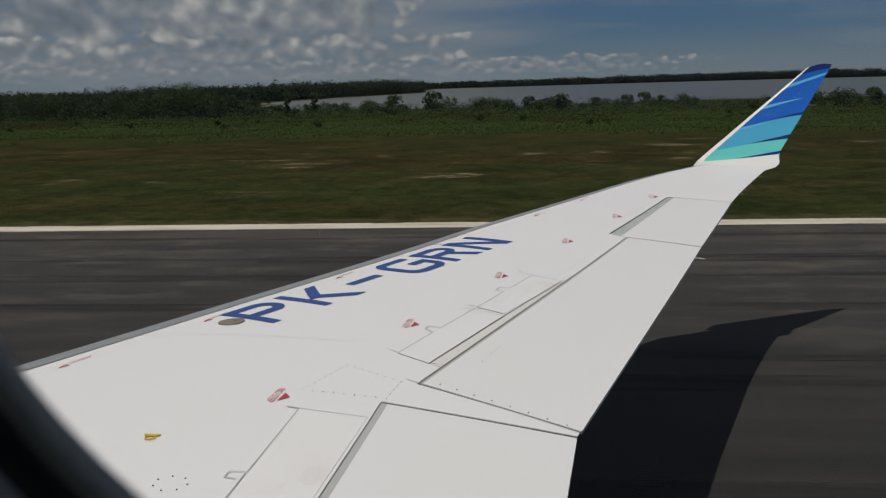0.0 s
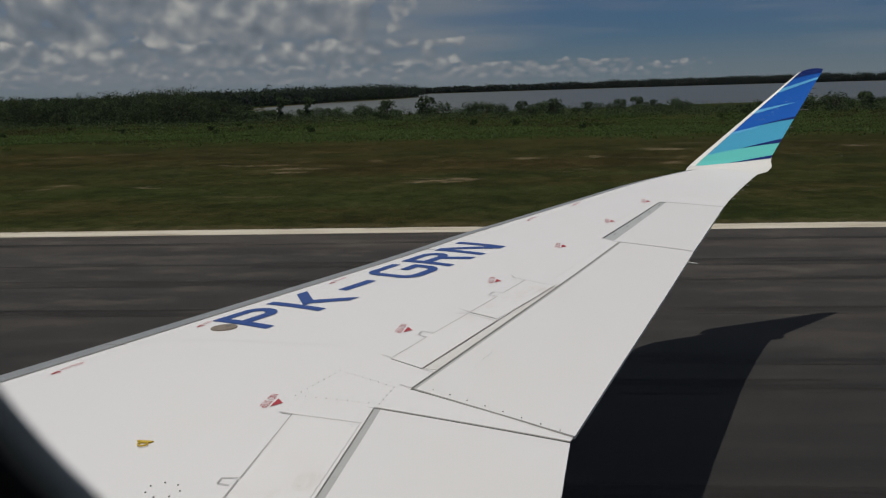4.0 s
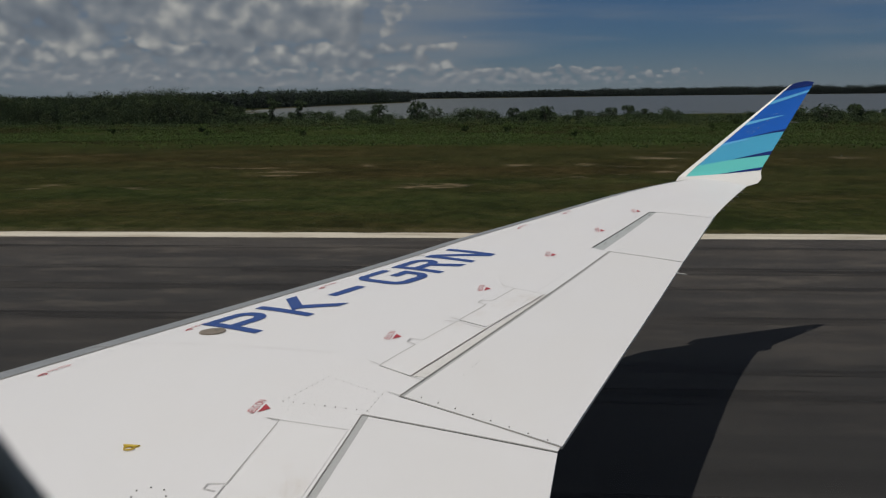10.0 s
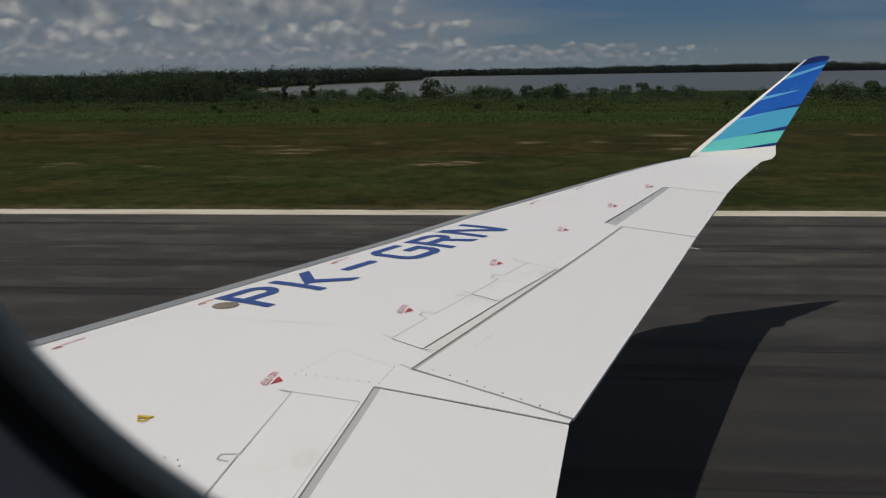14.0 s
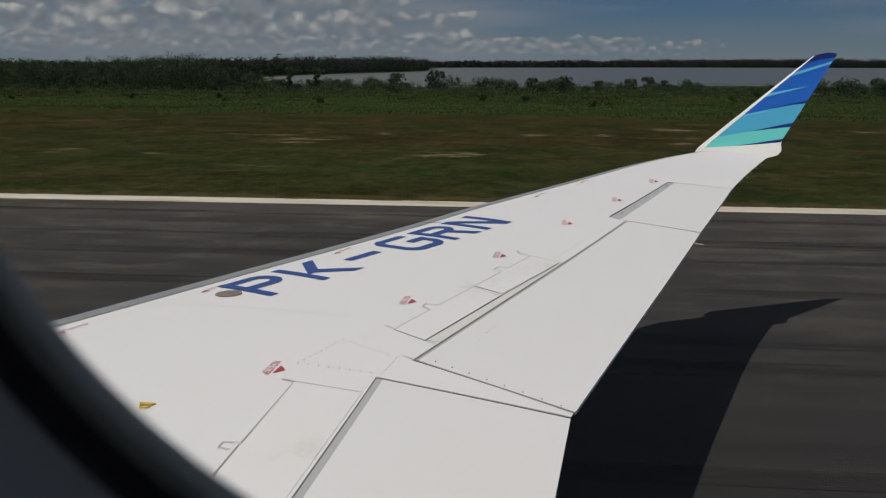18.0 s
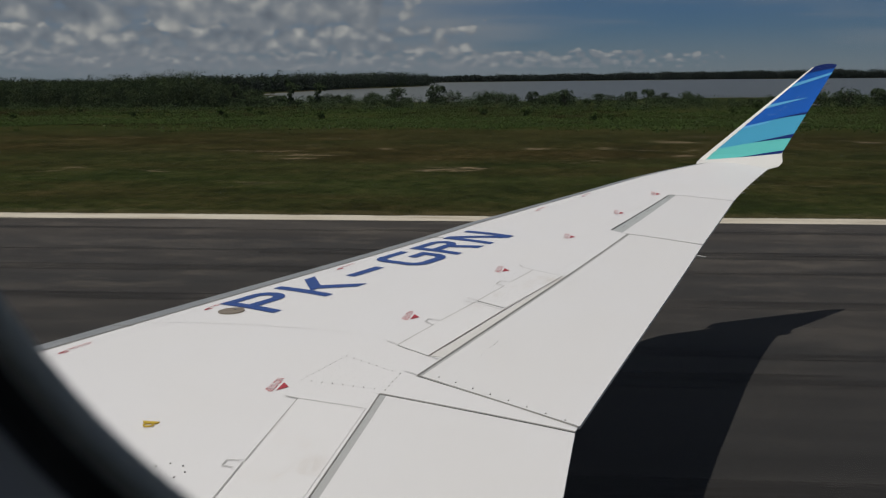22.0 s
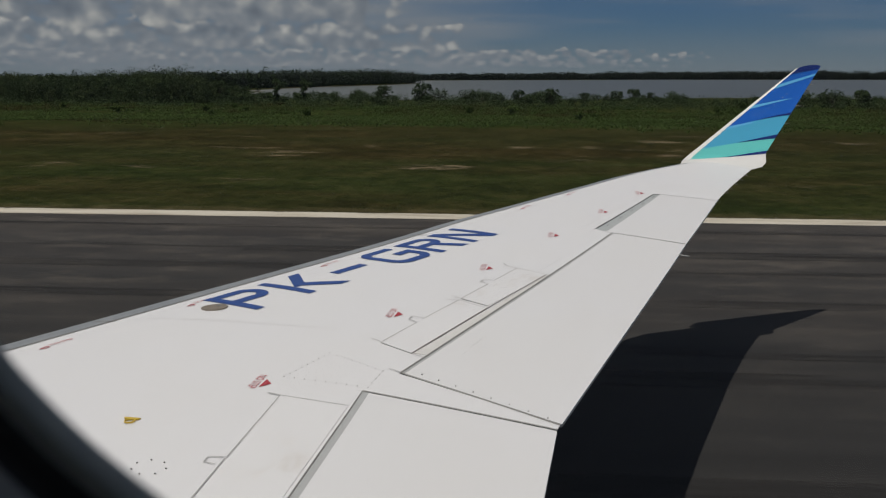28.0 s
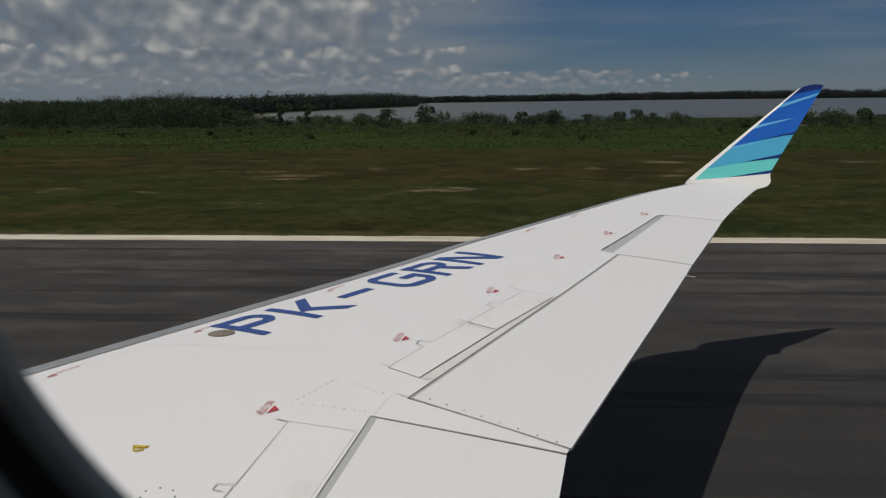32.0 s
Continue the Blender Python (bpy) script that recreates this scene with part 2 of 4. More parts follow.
def asphalt_build(n):
    p = where(n)
    streak = n.noise(n.scaled(p, (0.10, 1.1, 1)), 1.0, 6, 0.66)
    band = n.noise(n.scaled(p, (0.012, 0.45, 1)), 1.0, 3)
    patch = n.noise(n.scaled(p, (0.25, 0.5, 1)), 1.0, 4)
    grit = n.noise(p, 55.0, 3)
    c = n.ramp(streak, [(0.36, (0.032, 0.027, 0.0235)), (0.50, (0.0415, 0.0355, 0.0300)), (0.62, (0.057, 0.048, 0.040))])
    c = n.mix(n.ramp(band, [(0.40, (0.0,)), (0.62, (0.55,))]), c, (0.030, 0.029, 0.028, 1))
    c = n.mix(n.math("MULTIPLY", n.ramp(patch, [(0.52, (0.0,)), (0.72, (1.0,))]), 0.5), c, (0.090, 0.078, 0.066, 1))
    scuff = n.noise(n.scaled(p, (0.7, 1.3, 1)), 1.0, 7, 0.74)
    c = n.mix(n.math("MULTIPLY", n.ramp(scuff, [(0.50, (0.0,)), (0.66, (1.0,))]), 0.75), c, (0.112, 0.094, 0.076, 1))
    py = n.add("ShaderNodeSeparateXYZ", {0: p}).outputs[1]
    rubber = n.ramp(n.math("ADD", n.math("MULTIPLY", py, 0.05), n.math("MULTIPLY", n.math("SUBTRACT", streak, 0.5), 0.35)), [(0.40, (0.86,)), (0.58, (0.46,)), (0.85, (0.0,))])
    c = n.mix(rubber, c, n.ramp(n.noise(n.scaled(p, (0.06, 2.2, 1)), 1.0, 5, 0.66), [(0.36, (0.0135, 0.013, 0.0125)), (0.62, (0.0245, 0.023, 0.0215))]))
    c = n.mix(n.math("MULTIPLY", grit, 0.35), c, (0.02, 0.02, 0.02, 1))
    return surface(n, c, 0.9, 0.0, bump(n, grit, 0.4, 0.01), 0.25)


def tyre_build(n):
    p = where(n)
    s = n.noise(n.scaled(p, (0.03, 6.0, 1)), 1.0, 4)
    worn = n.noise(n.scaled(p, (0.25, 2.5, 1)), 1.0, 5, 0.65)
    rubber = surface(n, n.ramp(s, [(0.35, (0.022, 0.020, 0.019)), (0.7, (0.036, 0.033, 0.030))]), 0.85, 0.0, None, 0.25)
    clear = n.add("ShaderNodeBsdfTransparent").outputs[0]
    return n.add("ShaderNodeMixShader", {0: n.ramp(worn, [(0.42, (0.0,)), (0.66, (0.75,))]), 1: clear, 2: rubber}).outputs[0]


def line_paint_build(n):
    p = where(n)
    s = n.noise(n.scaled(p, (0.35, 2.5, 1)), 1.0, 6, 0.65)
    g = n.noise(p, 18.0, 4)
    c = n.ramp(s, [(0.32, (0.33, 0.28, 0.21)), (0.5, (0.52, 0.465, 0.375)), (0.7, (0.60, 0.55, 0.46))])
    c = n.mix(n.math("MULTIPLY", n.ramp(g, [(0.55, (0.0,)), (0.8, (1.0,))]), 0.5), c, (0.30, 0.26, 0.20, 1))
    py = n.add("ShaderNodeSeparateXYZ", {0: p}).outputs[1]
    tufty = n.math("ADD", n.math("SUBTRACT", py, 20.45), n.math("MULTIPLY", n.noise(n.scaled(p, (0.9, 1.5, 1)), 1.0, 5, 0.7), 0.9))
    c = n.mix(n.ramp(tufty, [(0.93, (0.0,)), (0.99, (0.85,))]), c, (0.070, 0.060, 0.030, 1))
    return surface(n, c, 0.8, 0.0, bump(n, g, 0.2, 0.01), 0.2)


def ground_build(n):
    p = where(n)
    px, py, pz = n.add("ShaderNodeSeparateXYZ", {0: p}).outputs
    big = n.noise(n.scaled(p, (0.020, 0.075, 1)), 1.0, 4)
    mid = n.noise(n.scaled(p, (0.055, 0.13, 1)), 1.0, 7, 0.70)
    coarse = n.noise(n.scaled(p, (0.34, 0.32, 1)), 1.0, 7, 0.76)
    speck = n.noise(n.scaled(p, (2.0, 1.3, 1)), 1.0, 5, 0.74)
    mott = n.math("ADD", n.math("MULTIPLY", n.math("SUBTRACT", coarse, 0.5), 0.85), n.math("ADD", n.math("MULTIPLY", n.math("SUBTRACT", speck, 0.5), 0.7), 0.5))
    fine = n.noise(n.scaled(p, (0.45, 0.55, 1.0)), 3.5, 5, 0.68)
    outward = n.math("MULTIPLY", py, 0.005)
    dry = n.ramp(mott, [(0.36, (0.023, 0.020, 0.0085)), (0.47, (0.038, 0.031, 0.0115)), (0.56, (0.053, 0.041, 0.0165)), (0.68, (0.084, 0.062, 0.027))])
    green = n.ramp(mott, [(0.36, (0.020, 0.026, 0.009)), (0.50, (0.034, 0.040, 0.0135)), (0.66, (0.060, 0.061, 0.022))])
    lush = n.ramp(mott, [(0.36, (0.020, 0.032, 0.008)), (0.52, (0.036, 0.050, 0.013)), (0.66, (0.060, 0.062, 0.021))])
    c = n.mix(n.ramp(mid, [(0.38, (0.0,)), (0.58, (1.0,))]), dry, green)
    belt = n.ramp(n.math("ADD", outward, n.math("MULTIPLY", n.math("SUBTRACT", big, 0.5), 0.10)), [(0.10, (0.45,)), (0.15, (0.45,)), (0.19, (0.15,)), (0.22, (0.0,)), (0.30, (0.05,)), (0.35, (0.75,)), (0.7, (0.85,))])
    brown = n.ramp(n.math("ADD", outward, n.math("MULTIPLY", n.math("SUBTRACT", big, 0.5), 0.16)), [(0.16, (0.0,)), (0.24, (0.30,)), (0.31, (0.26,)), (0.37, (0.0,))])
    c = n.mix(brown, c, dry)
    c = n.mix(n.math("MULTIPLY", belt, n.ramp(mid, [(0.36, (0.35,)), (0.55, (1.0,))])), c, lush)
    bare = n.noise(n.scaled(p, (0.15, 0.20, 1)), 1.0, 8, 0.72)
    near = n.ramp(outward, [(0.13, (0.0,)), (0.16, (0.9,)), (0.24, (0.8,)), (0.30, (0.0,))])
    c = n.mix(n.math("MULTIPLY", n.ramp(bare, [(0.600, (0.0,)), (0.660, (1.0,))]), near), c, (0.30, 0.225, 0.145, 1))
    verge = n.ramp(n.math("ADD", outward, n.math("MULTIPLY", n.math("SUBTRACT", fine, 0.5), 0.010)), [(0.1055, (0.45,)), (0.1095, (0.0,))])
    c = n.mix(verge, c, (0.13, 0.10, 0.055, 1))
    c = n.mix(n.math("MULTIPLY", n.ramp(fine, [(0.42, (0.0,)), (0.68, (1.0,))]), 0.45), c, (0.015, 0.017, 0.006, 1))
    shore = n.ramp(n.math("ADD", n.math("MULTIPLY", pz, -0.25), n.math("MULTIPLY", n.math("SUBTRACT", mid, 0.5), 0.10)), [(0.79, (0.0,)), (0.83, (1.0,))])
    c = n.mix(shore, c, (0.11, 0.088, 0.066, 1))
    return surface(n, c, 0.95, 0.0, bump(n, n.math("ADD", fine, n.math("MULTIPLY", speck, 1.2)), 0.9, 0.30), 0.0)


def water_build(n):
    p = where(n)
    a = n.noise(n.scaled(p, (0.25, 0.9, 1)), 1.0, 5)
    b = n.noise(n.scaled(p, (0.004, 0.02, 1)), 1.0, 3)
    c = n.mix(b, (0.070, 0.074, 0.060, 1), (0.098, 0.100, 0.084, 1))
    return surface(n, c, 0.35, 0.0, bump(n, a, 0.5, 0.15), 0.5)


def leaf_build(dark, light):
    def build(n):
        r = n.add("ShaderNodeNewGeometry").outputs["Random Per Island"]
        o = n.add("ShaderNodeObjectInfo").outputs["Random"]
        c = n.mix(r, (*dark, 1), (*light, 1))
        tree = n.noise(where(n), 0.16, 3)
        c = n.mix(n.ramp(tree, [(0.36, (0.42,)), (0.64, (0.0,))]), c, tuple(v * 0.55 for v in dark) + (1,))
        c = n.mix(n.math("MULTIPLY", o, 0.4), c, tuple(v * 0.6 for v in dark) + (1,))
        d = n.add("ShaderNodeBsdfDiffuse", {0: c}).outputs[0]
        t = n.add("ShaderNodeBsdfTranslucent", {0: c}).outputs[0]
        return n.add("ShaderNodeMixShader", {0: 0.25, 1: d, 2: t}).outputs[0]
    return build


ASPHALT = material("runway_asphalt", asphalt_build)
TYRE = material("tyre_rubber_marks", tyre_build)
LINE_PAINT = material("runway_paint", line_paint_build)
GROUND = material("grassland", ground_build)
WATER = material("grey_water", water_build)
LEAF = material("mangrove_leaf", leaf_build((0.050, 0.074, 0.034), (0.074, 0.102, 0.045)))
LEAF_OLIVE = material("olive_leaf", leaf_build((0.060, 0.080, 0.037), (0.092, 0.112, 0.050)))
LEAF_DEEP = material("deep_leaf", leaf_build((0.030, 0.046, 0.025), (0.058, 0.080, 0.038)))
# distant leaves: the air's haze is put into this paler, greyer green
LEAF_HAZED = material("hazed_mangrove_leaf", leaf_build((0.044, 0.056, 0.048), (0.054, 0.066, 0.055)))
SCRUB = material("scrub_leaf", leaf_build((0.062, 0.098, 0.028), (0.088, 0.122, 0.036)))
GRASS_DRY = material("dry_grass", leaf_build((0.060, 0.056, 0.021), (0.082, 0.072, 0.029)))
BARK = material("bark", lambda n: surface(n, n.mix(n.noise(where(n), 6.0), (0.07, 0.055, 0.04, 1), (0.14, 0.12, 0.09, 1)), 0.9))


# ---- mesh helpers ----
def part(name, bm, mat, parent=None, label="", smooth=False):
    me = bpy.data.meshes.new(name)
    bm.normal_update()
    bm.to_mesh(me)
    bm.free()
    me.materials.append(mat)
    if smooth:
        me.shade_smooth()
    ob = new(name, me)
    ob.parent = parent
    return tagged(ob, label)


def raw(name, verts, faces, mat, parent=None):
    me = bpy.data.meshes.new(name)
    me.from_pydata(verts, [], faces)
    me.materials.append(mat)
    ob = new(name, me)
    ob.parent = parent
    return ob


def grid_into(bm, rows):
    """Faces over rows of points, all of one length."""
    vs = [[bm.verts.new(p) for p in row] for row in rows]
    for a, b in zip(vs, vs[1:]):
        for i in range(len(a) - 1):
            bm.faces.new((a[i], a[i + 1], b[i + 1], b[i]))
    return vs


def lerp(a, b, f):
    return tuple(p + (q - p) * f for p, q in zip(a, b))


# ---- the wing's shape ----
def x_lead(y):
    return -2.48 + 0.548 * (y - 4.93) + 0.118 * max(0.0, y - 8.2) + 0.15 * max(0.0, y - 10.3) ** 2 + 0.04 * math.exp(-((y - 7.7) / 1.2) ** 2)


def x_trail(y):
    return (0.15 + 0.287 * (y - 3.96) if y > 3.96 else 0.15 - 0.10 * (3.96 - y)) + 0.025 * max(0.0, y - 8.4) ** 2


def foil(u):
    u = min(max(u, 0.0), 1.0)
    return 1.4845 * u ** 0.5 - 0.63 * u - 1.758 * u * u + 1.4215 * u ** 3 - 0.5075 * u ** 4


def top(x, y):
    """Height of the wing's upper skin."""
    l, t = x_lead(y), x_trail(y)
    c = t - l
    u = min(max((x - l) / c, 0.0), 1.0)
    return 1.268 + 0.0407 * y + c * 0.0605 * foil(u) + c * 0.010 * (1 - u) + (0.0045 * (y - 6) ** 2 if y > 6 else 0)


def under(x, y):
    l, t = x_lead(y), x_trail(y)
    c = t - l
    u = min(max((x - l) / c, 0.0), 1.0)
    return 1.268 + 0.0407 * y - c * 0.05 * foil(u) + c * 0.010 * (1 - u) + (0.0045 * (y - 6) ** 2 if y > 6 else 0) - 0.012


def tile(corners, n=8, m=8, lift=0.0, thick=0.014):
    """A slab that lies on the wing's skin over a four-cornered plan."""
    a, b, c, d = corners
    bm = bmesh.new()
    rows = []
    for i in range(n + 1):
        p, q = lerp(a, b, i / n), lerp(d, c, i / n)
        rows.append([lerp(p, q, j / m) for j in range(m + 1)])
    vs = grid_into(bm, [[(x, y, top(x, y) + lift) for x, y in r] for r in rows])
    rim = vs[0] + [r[-1] for r in vs[1:]] + vs[-1][-2::-1] + [r[0] for r in vs[-2:0:-1]]
    loop = [bm.verts.new(v.co) for v in rim]
    low = [bm.verts.new((v.co.x, v.co.y, v.co.z - thick)) for v in loop]
    for i in range(len(loop)):
        k = (i + 1) % len(loop)
        bm.faces.new((loop[k], loop[i], low[i], low[k]))
    return bm


def band_into(bm, points, width, lift, step=0.12):
    """A thin band along a line on the skin."""
    for a, b in zip(points, points[1:]):
        d = Vector(b) - Vector(a)
        k = max(1, int(d.length / step))
        side = Vector((-d.y, d.x)).normalized() * width / 2
        rows = []
        for i in range(k + 1):
            p = Vector(a) + d * i / k
            rows.append([(*q, top(*q) + lift) for q in (p - side, p + side)])
        vs = grid_into(bm, rows)
    return bm


def band(points, width, lift=0.002):
    return band_into(bmesh.new(), points, width, lift)


# rear edge of the fixed skin: flap gaps and the aileron's slot
FLAP_C, SPOIL_C, AIL_C = (-0.682, 4.177), (-0.550, 4.438), (0.683, 7.889)
KINK_A, KINK_B, AIL_T = (0.151, 3.960), (0.165, 4.010), (1.226, 7.715)
SLOT_E = (0.636, 7.914)
SLOT_I, SLOT_O, TIP_T = (0.555, 7.995), (1.205, 9.631), (1.784, 9.543)


def x_rear(y):
    if y <= FLAP_C[1]:
        return FLAP_C[0] + 0.08 * (y - FLAP_C[1])
    for a, b in ((FLAP_C, SPOIL_C), (SPOIL_C, AIL_C)):
        if y <= b[1]:
            return a[0] + (b[0] - a[0]) * (y - a[1]) / (b[1] - a[1])
    for a, b in ((AIL_C, SLOT_E), (SLOT_E, SLOT_I)):
        if y <= b[1]:
            return a[0] + (b[0] - a[0]) * (y - a[1]) / (b[1] - a[1])
    if y <= SLOT_O[1]:
        return SLOT_I[0] + (SLOT_O[0] - SLOT_I[0]) * (y - SLOT_I[1]) / (SLOT_O[1] - SLOT_I[1])
    return x_trail(y)


airplane = tagged(new("airplane"), "white twin-engined jet airliner, starboard wing and cabin window, on a runway", "airplane")
ROOT_Y, TIP_Y = 0.10, 11.58

stations = sorted(set([ROOT_Y + 0.25 * i for i in range(47)] + [FLAP_C[1], SPOIL_C[1], AIL_C[1], SLOT_E[1], SLOT_I[1], SLOT_O[1], SLOT_O[1] + 0.004, 11.0, 11.1, 11.2, 11.3, 11.35, 11.45, 11.6, TIP_Y]))
stations = [y for y in stations if y <= TIP_Y]
NU = 22
bm = bmesh.new()
rows = []
for y in stations:
    l, r = x_lead(y), x_rear(y)
    c = x_trail(y) - l
    row = []
    for i in range(NU + 1):
        f = (i / NU) ** 1.6
        x = l + 0.08 * c + (r - l - 0.08 * c) * f
        row.append((x, y, top(x, y)))
    rows.append(row)
grid_into(bm, rows)
wing = part("wing", bm, WHITE, airplane, "white upper wing skin with blue letters and red warnings", True)

# body under the skin, closed below; white at the tip
def box_between(y0, y1, u1):
    bm = bmesh.new()
    rows = []
    for y in stations:
        if not y0 <= y <= y1:
            continue
        l, t = x_lead(y), x_trail(y)
        c = t - l
        us = [0.03 + (u1 - 0.03) * i / 16 for i in range(17)]
        upper = [(l + c * u, y, top(l + c * u, y) - 0.012) for u in us]
        lower = [(l + c * u, y, under(l + c * u, y)) for u in reversed(us)]
        rows.append(upper + lower + [upper[0]])
    vs = grid_into(bm, rows)
    bm.faces.new([v for v in vs[-1][:-1]])
    return bm


part("wing_box", box_between(0.0, 11.0, 0.99), BOX_GREY, wing, "grey wing structure under the skin")
part("tip_box", box_between(11.0, 12.0, 0.90), WHITE, wing, "white wing tip structure")

# bare metal leading edge
bm = bmesh.new()
rows = []
for y in stations:
    l = x_lead(y)
    c = x_trail(y) - l
    ring = [(l + c * u, y, top(l + c * u, y) + 0.003) for u in (0.088, 0.085, 0.065, 0.045, 0.030, 0.018, 0.009, 0.003, 0.0)]
    ring += [(l + c * u, y, under(l + c * u, y)) for u in (0.004, 0.012, 0.03)]
    rows.append(ring)
grid_into(bm, rows)
part("leading_edge", bm, METAL, wing, "bare grey metal leading edge", True)
edge_line = [(x_lead(y) + 0.090 * (x_trail(y) - x_lead(y)), y) for y in stations if y < 11.0]
part("panel_joint", band(edge_line, 0.010, 0.004), LINE_DARK, wing, "dark joint behind the leading edge")
for y in (5.10, 7.6):
    part("panel_joint", band([(x_lead(y) + 0.004, y), (x_lead(y) + 0.25, y - 0.07)], 0.012, 0.005), LINE_DARK, wing, "dark slat joint")

part("flap", tile([(x_rear(0.2) + 0.034, 0.2), (FLAP_C[0] + 0.030, FLAP_C[1] - 0.016), (KINK_A[0], KINK_A[1] - 0.012), (x_trail(0.2), 0.2)], 16, 8), PANEL_WHITE, airplane, "white inboard flap, retracted", True)
part("flap", tile([(SPOIL_C[0] + 0.020, SPOIL_C[1] - 0.002), (AIL_C[0] + 0.014, AIL_C[1] - 0.010), (AIL_T[0], AIL_T[1] - 0.010), (KINK_B[0] + 0.008, KINK_B[1] + 0.012)], 16, 8), PANEL_WHITE, airplane, "white outboard flap, retracted", True)
part("fairing", tile([(FLAP_C[0] - 0.03, FLAP_C[1] + 0.003), (SPOIL_C[0] - 0.03, SPOIL_C[1] + 0.003), KINK_B, KINK_A], 3, 8, 0.0004, 0.004), WHITE, wing, "white wedge between the flaps", True)
part("aileron", tile([(0.640, 7.914), (1.268, 9.622), (TIP_T[0], TIP_T[1] - 0.004), (AIL_T[0] + 0.006, AIL_T[1] + 0.012)], 10, 6), PANEL_WHITE, airplane, "white aileron with a grey hinge slot", True)
part("tip_skin", tile([(1.277, 9.628), (1.277, 9.637), (x_trail(9.637), 9.637), (TIP_T[0] + 0.002, TIP_T[1] + 0.003)], 2, 6), WHITE, wing, "white skin outboard of the aileron", True)
part("slot", tile([(SLOT_I[0] + 0.004, SLOT_I[1] - 0.02), (SLOT_O[0] + 0.003, SLOT_O[1] - 0.01), (1.268, 9.612), (0.638, 7.918)], 8, 2, -0.003, 0.004), SLOT_GREY, wing, "grey hinge slot")

# spoilers, a little proud of the skin
S1A, S1B, S2A, S2B, S3A, S3B = (-0.698, 4.837), (-0.529, 4.711), (-0.368, 5.706), (-0.199, 5.584), (-0.041, 6.566), (0.148, 6.455)
S2C, S2D = (-0.356, 5.741), (-0.196, 5.632)
part("spoiler", tile([(-1.145, 1.6), (-1.012, 4.043), (-0.713, 3.991), (x_rear(1.6) - 0.02, 1.6)], 10, 4, 0.003, 0.003), SPOILER_WHITE, wing, "white inboard spoiler panel", True)
part("spoiler", tile([S1A, S2A, S2B, S1B], 5, 3, 0.003, 0.003), SPOILER_WHITE, wing, "white outboard spoiler panel", True)
part("spoiler", tile([S2C, S3A, S3B, S2D], 5, 3, 0.003, 0.003), SPOILER_WHITE, wing, "white outboard spoiler panel", True)
for line, wd, mat in (
        ([(-1.145, 1.6), (-1.0560, 3.385)], 0.005, HAIRLINE), ([(-1.054, 3.400), (-1.117, 3.392), (-1.120, 3.345), (-1.075, 3.335)], 0.005, HAIRLINE), ([(-1.052, 3.400), (-1.012, 4.043), (-0.713, 3.991)], 0.005, HAIRLINE),
        ([(-1.070, 4.060), (-1.012, 4.043)], 0.008, HAIRLINE), ([(-0.757, 4.892), (-0.705, 4.858)], 0.005, HAIRLINE), ([S1A, S1B, (-0.455, 4.663)], 0.005, HAIRLINE),
        ([S1A, (-0.558, 5.214), (-0.607, 5.261), (-0.595, 5.322), (-0.526, 5.300), S2A], 0.0055, HAIRLINE),
        ([S2C, (-0.214, 6.114), (-0.265, 6.157), (-0.241, 6.225), (-0.179, 6.210), S3A], 0.0055, HAIRLINE),
        ([(-0.448, 5.704), S2A, S2B], 0.0055, HAIRLINE), ([(-0.417, 5.797), S2C, S2D], 0.0055, HAIRLINE), ([(-0.133, 6.688), (-0.115, 6.620), S3A, S3B], 0.0055, HAIRLINE),
        ([S1B, S2B], 0.006, BROWN), ([S2B, S3B], 0.005, BROWN), ([SPOIL_C, (-0.612, 4.478)], 0.005, HAIRLINE)):
    part("panel_joint", band(line, wd, 0.0045), mat, wing, "dark joint line")
part("panel_joint", band([FLAP_C, KINK_A], 0.011, 0.002), LINE_DARK, wing, "dark joint line")
part("panel_joint", band([SPOIL_C, (KINK_B[0], KINK_B[1])], 0.011, 0.002), LINE_DARK, wing, "dark joint line")
part("panel_joint", band([AIL_C, AIL_T], 0.009, 0.002), LINE_DARK, wing, "dark joint line")
part("panel_joint", band([(1.277, 9.626), TIP_T], 0.005, 0.002), LINE_DARK, wing, "dark joint line")
part("gap_seal", band([(x_rear(0.3) + 0.017, 0.3), (FLAP_C[0] + 0.016, FLAP_C[1] - 0.004)], 0.030, -0.001), GAP_GREY, wing, "grey flap gap seal")
part("gap_seal", band([(SPOIL_C[0] + 0.010, SPOIL_C[1]), (AIL_C[0] + 0.007, AIL_C[1] - 0.006)], 0.018, -0.001), GAP_GREY, wing, "grey flap gap seal")
part("panel_joint", band([(x_rear(0.3) - 0.001, 0.3), (FLAP_C[0] - 0.001, FLAP_C[1] - 0.002)], 0.003, 0.003), LINE_DARK, wing, "dark joint line")
part("panel_joint", band([(SPOIL_C[0] + 0.001, SPOIL_C[1]), (AIL_C[0] - 0.001, AIL_C[1] - 0.004)], 0.006, 0.003), LINE_DARK, wing, "dark joint line")
part("seal_plate", tile([(S1B[0] + 0.006, S1B[1] + 0.006), (S3B[0] + 0.004, S3B[1]), (x_rear(S3B[1]) - 0.004, S3B[1] + 0.005), (x_rear(S1B[1]) - 0.004, S1B[1])], 6, 2, 0.002, 0.002), STAINED, wing, "beige stained seal plate", True)
for y0, u1 in ((5.10, 0.50), (2.4, 0.4), (8.9, 0.35)):
    c = x_trail(y0) - x_lead(y0)
    part("panel_joint", band([(x_lead(y0) + 0.06 * c, y0), (x_lead(y0) + u1 * c, y0 - 0.10)], 0.003, 0.002), FAINT, wing, "faint skin joint")

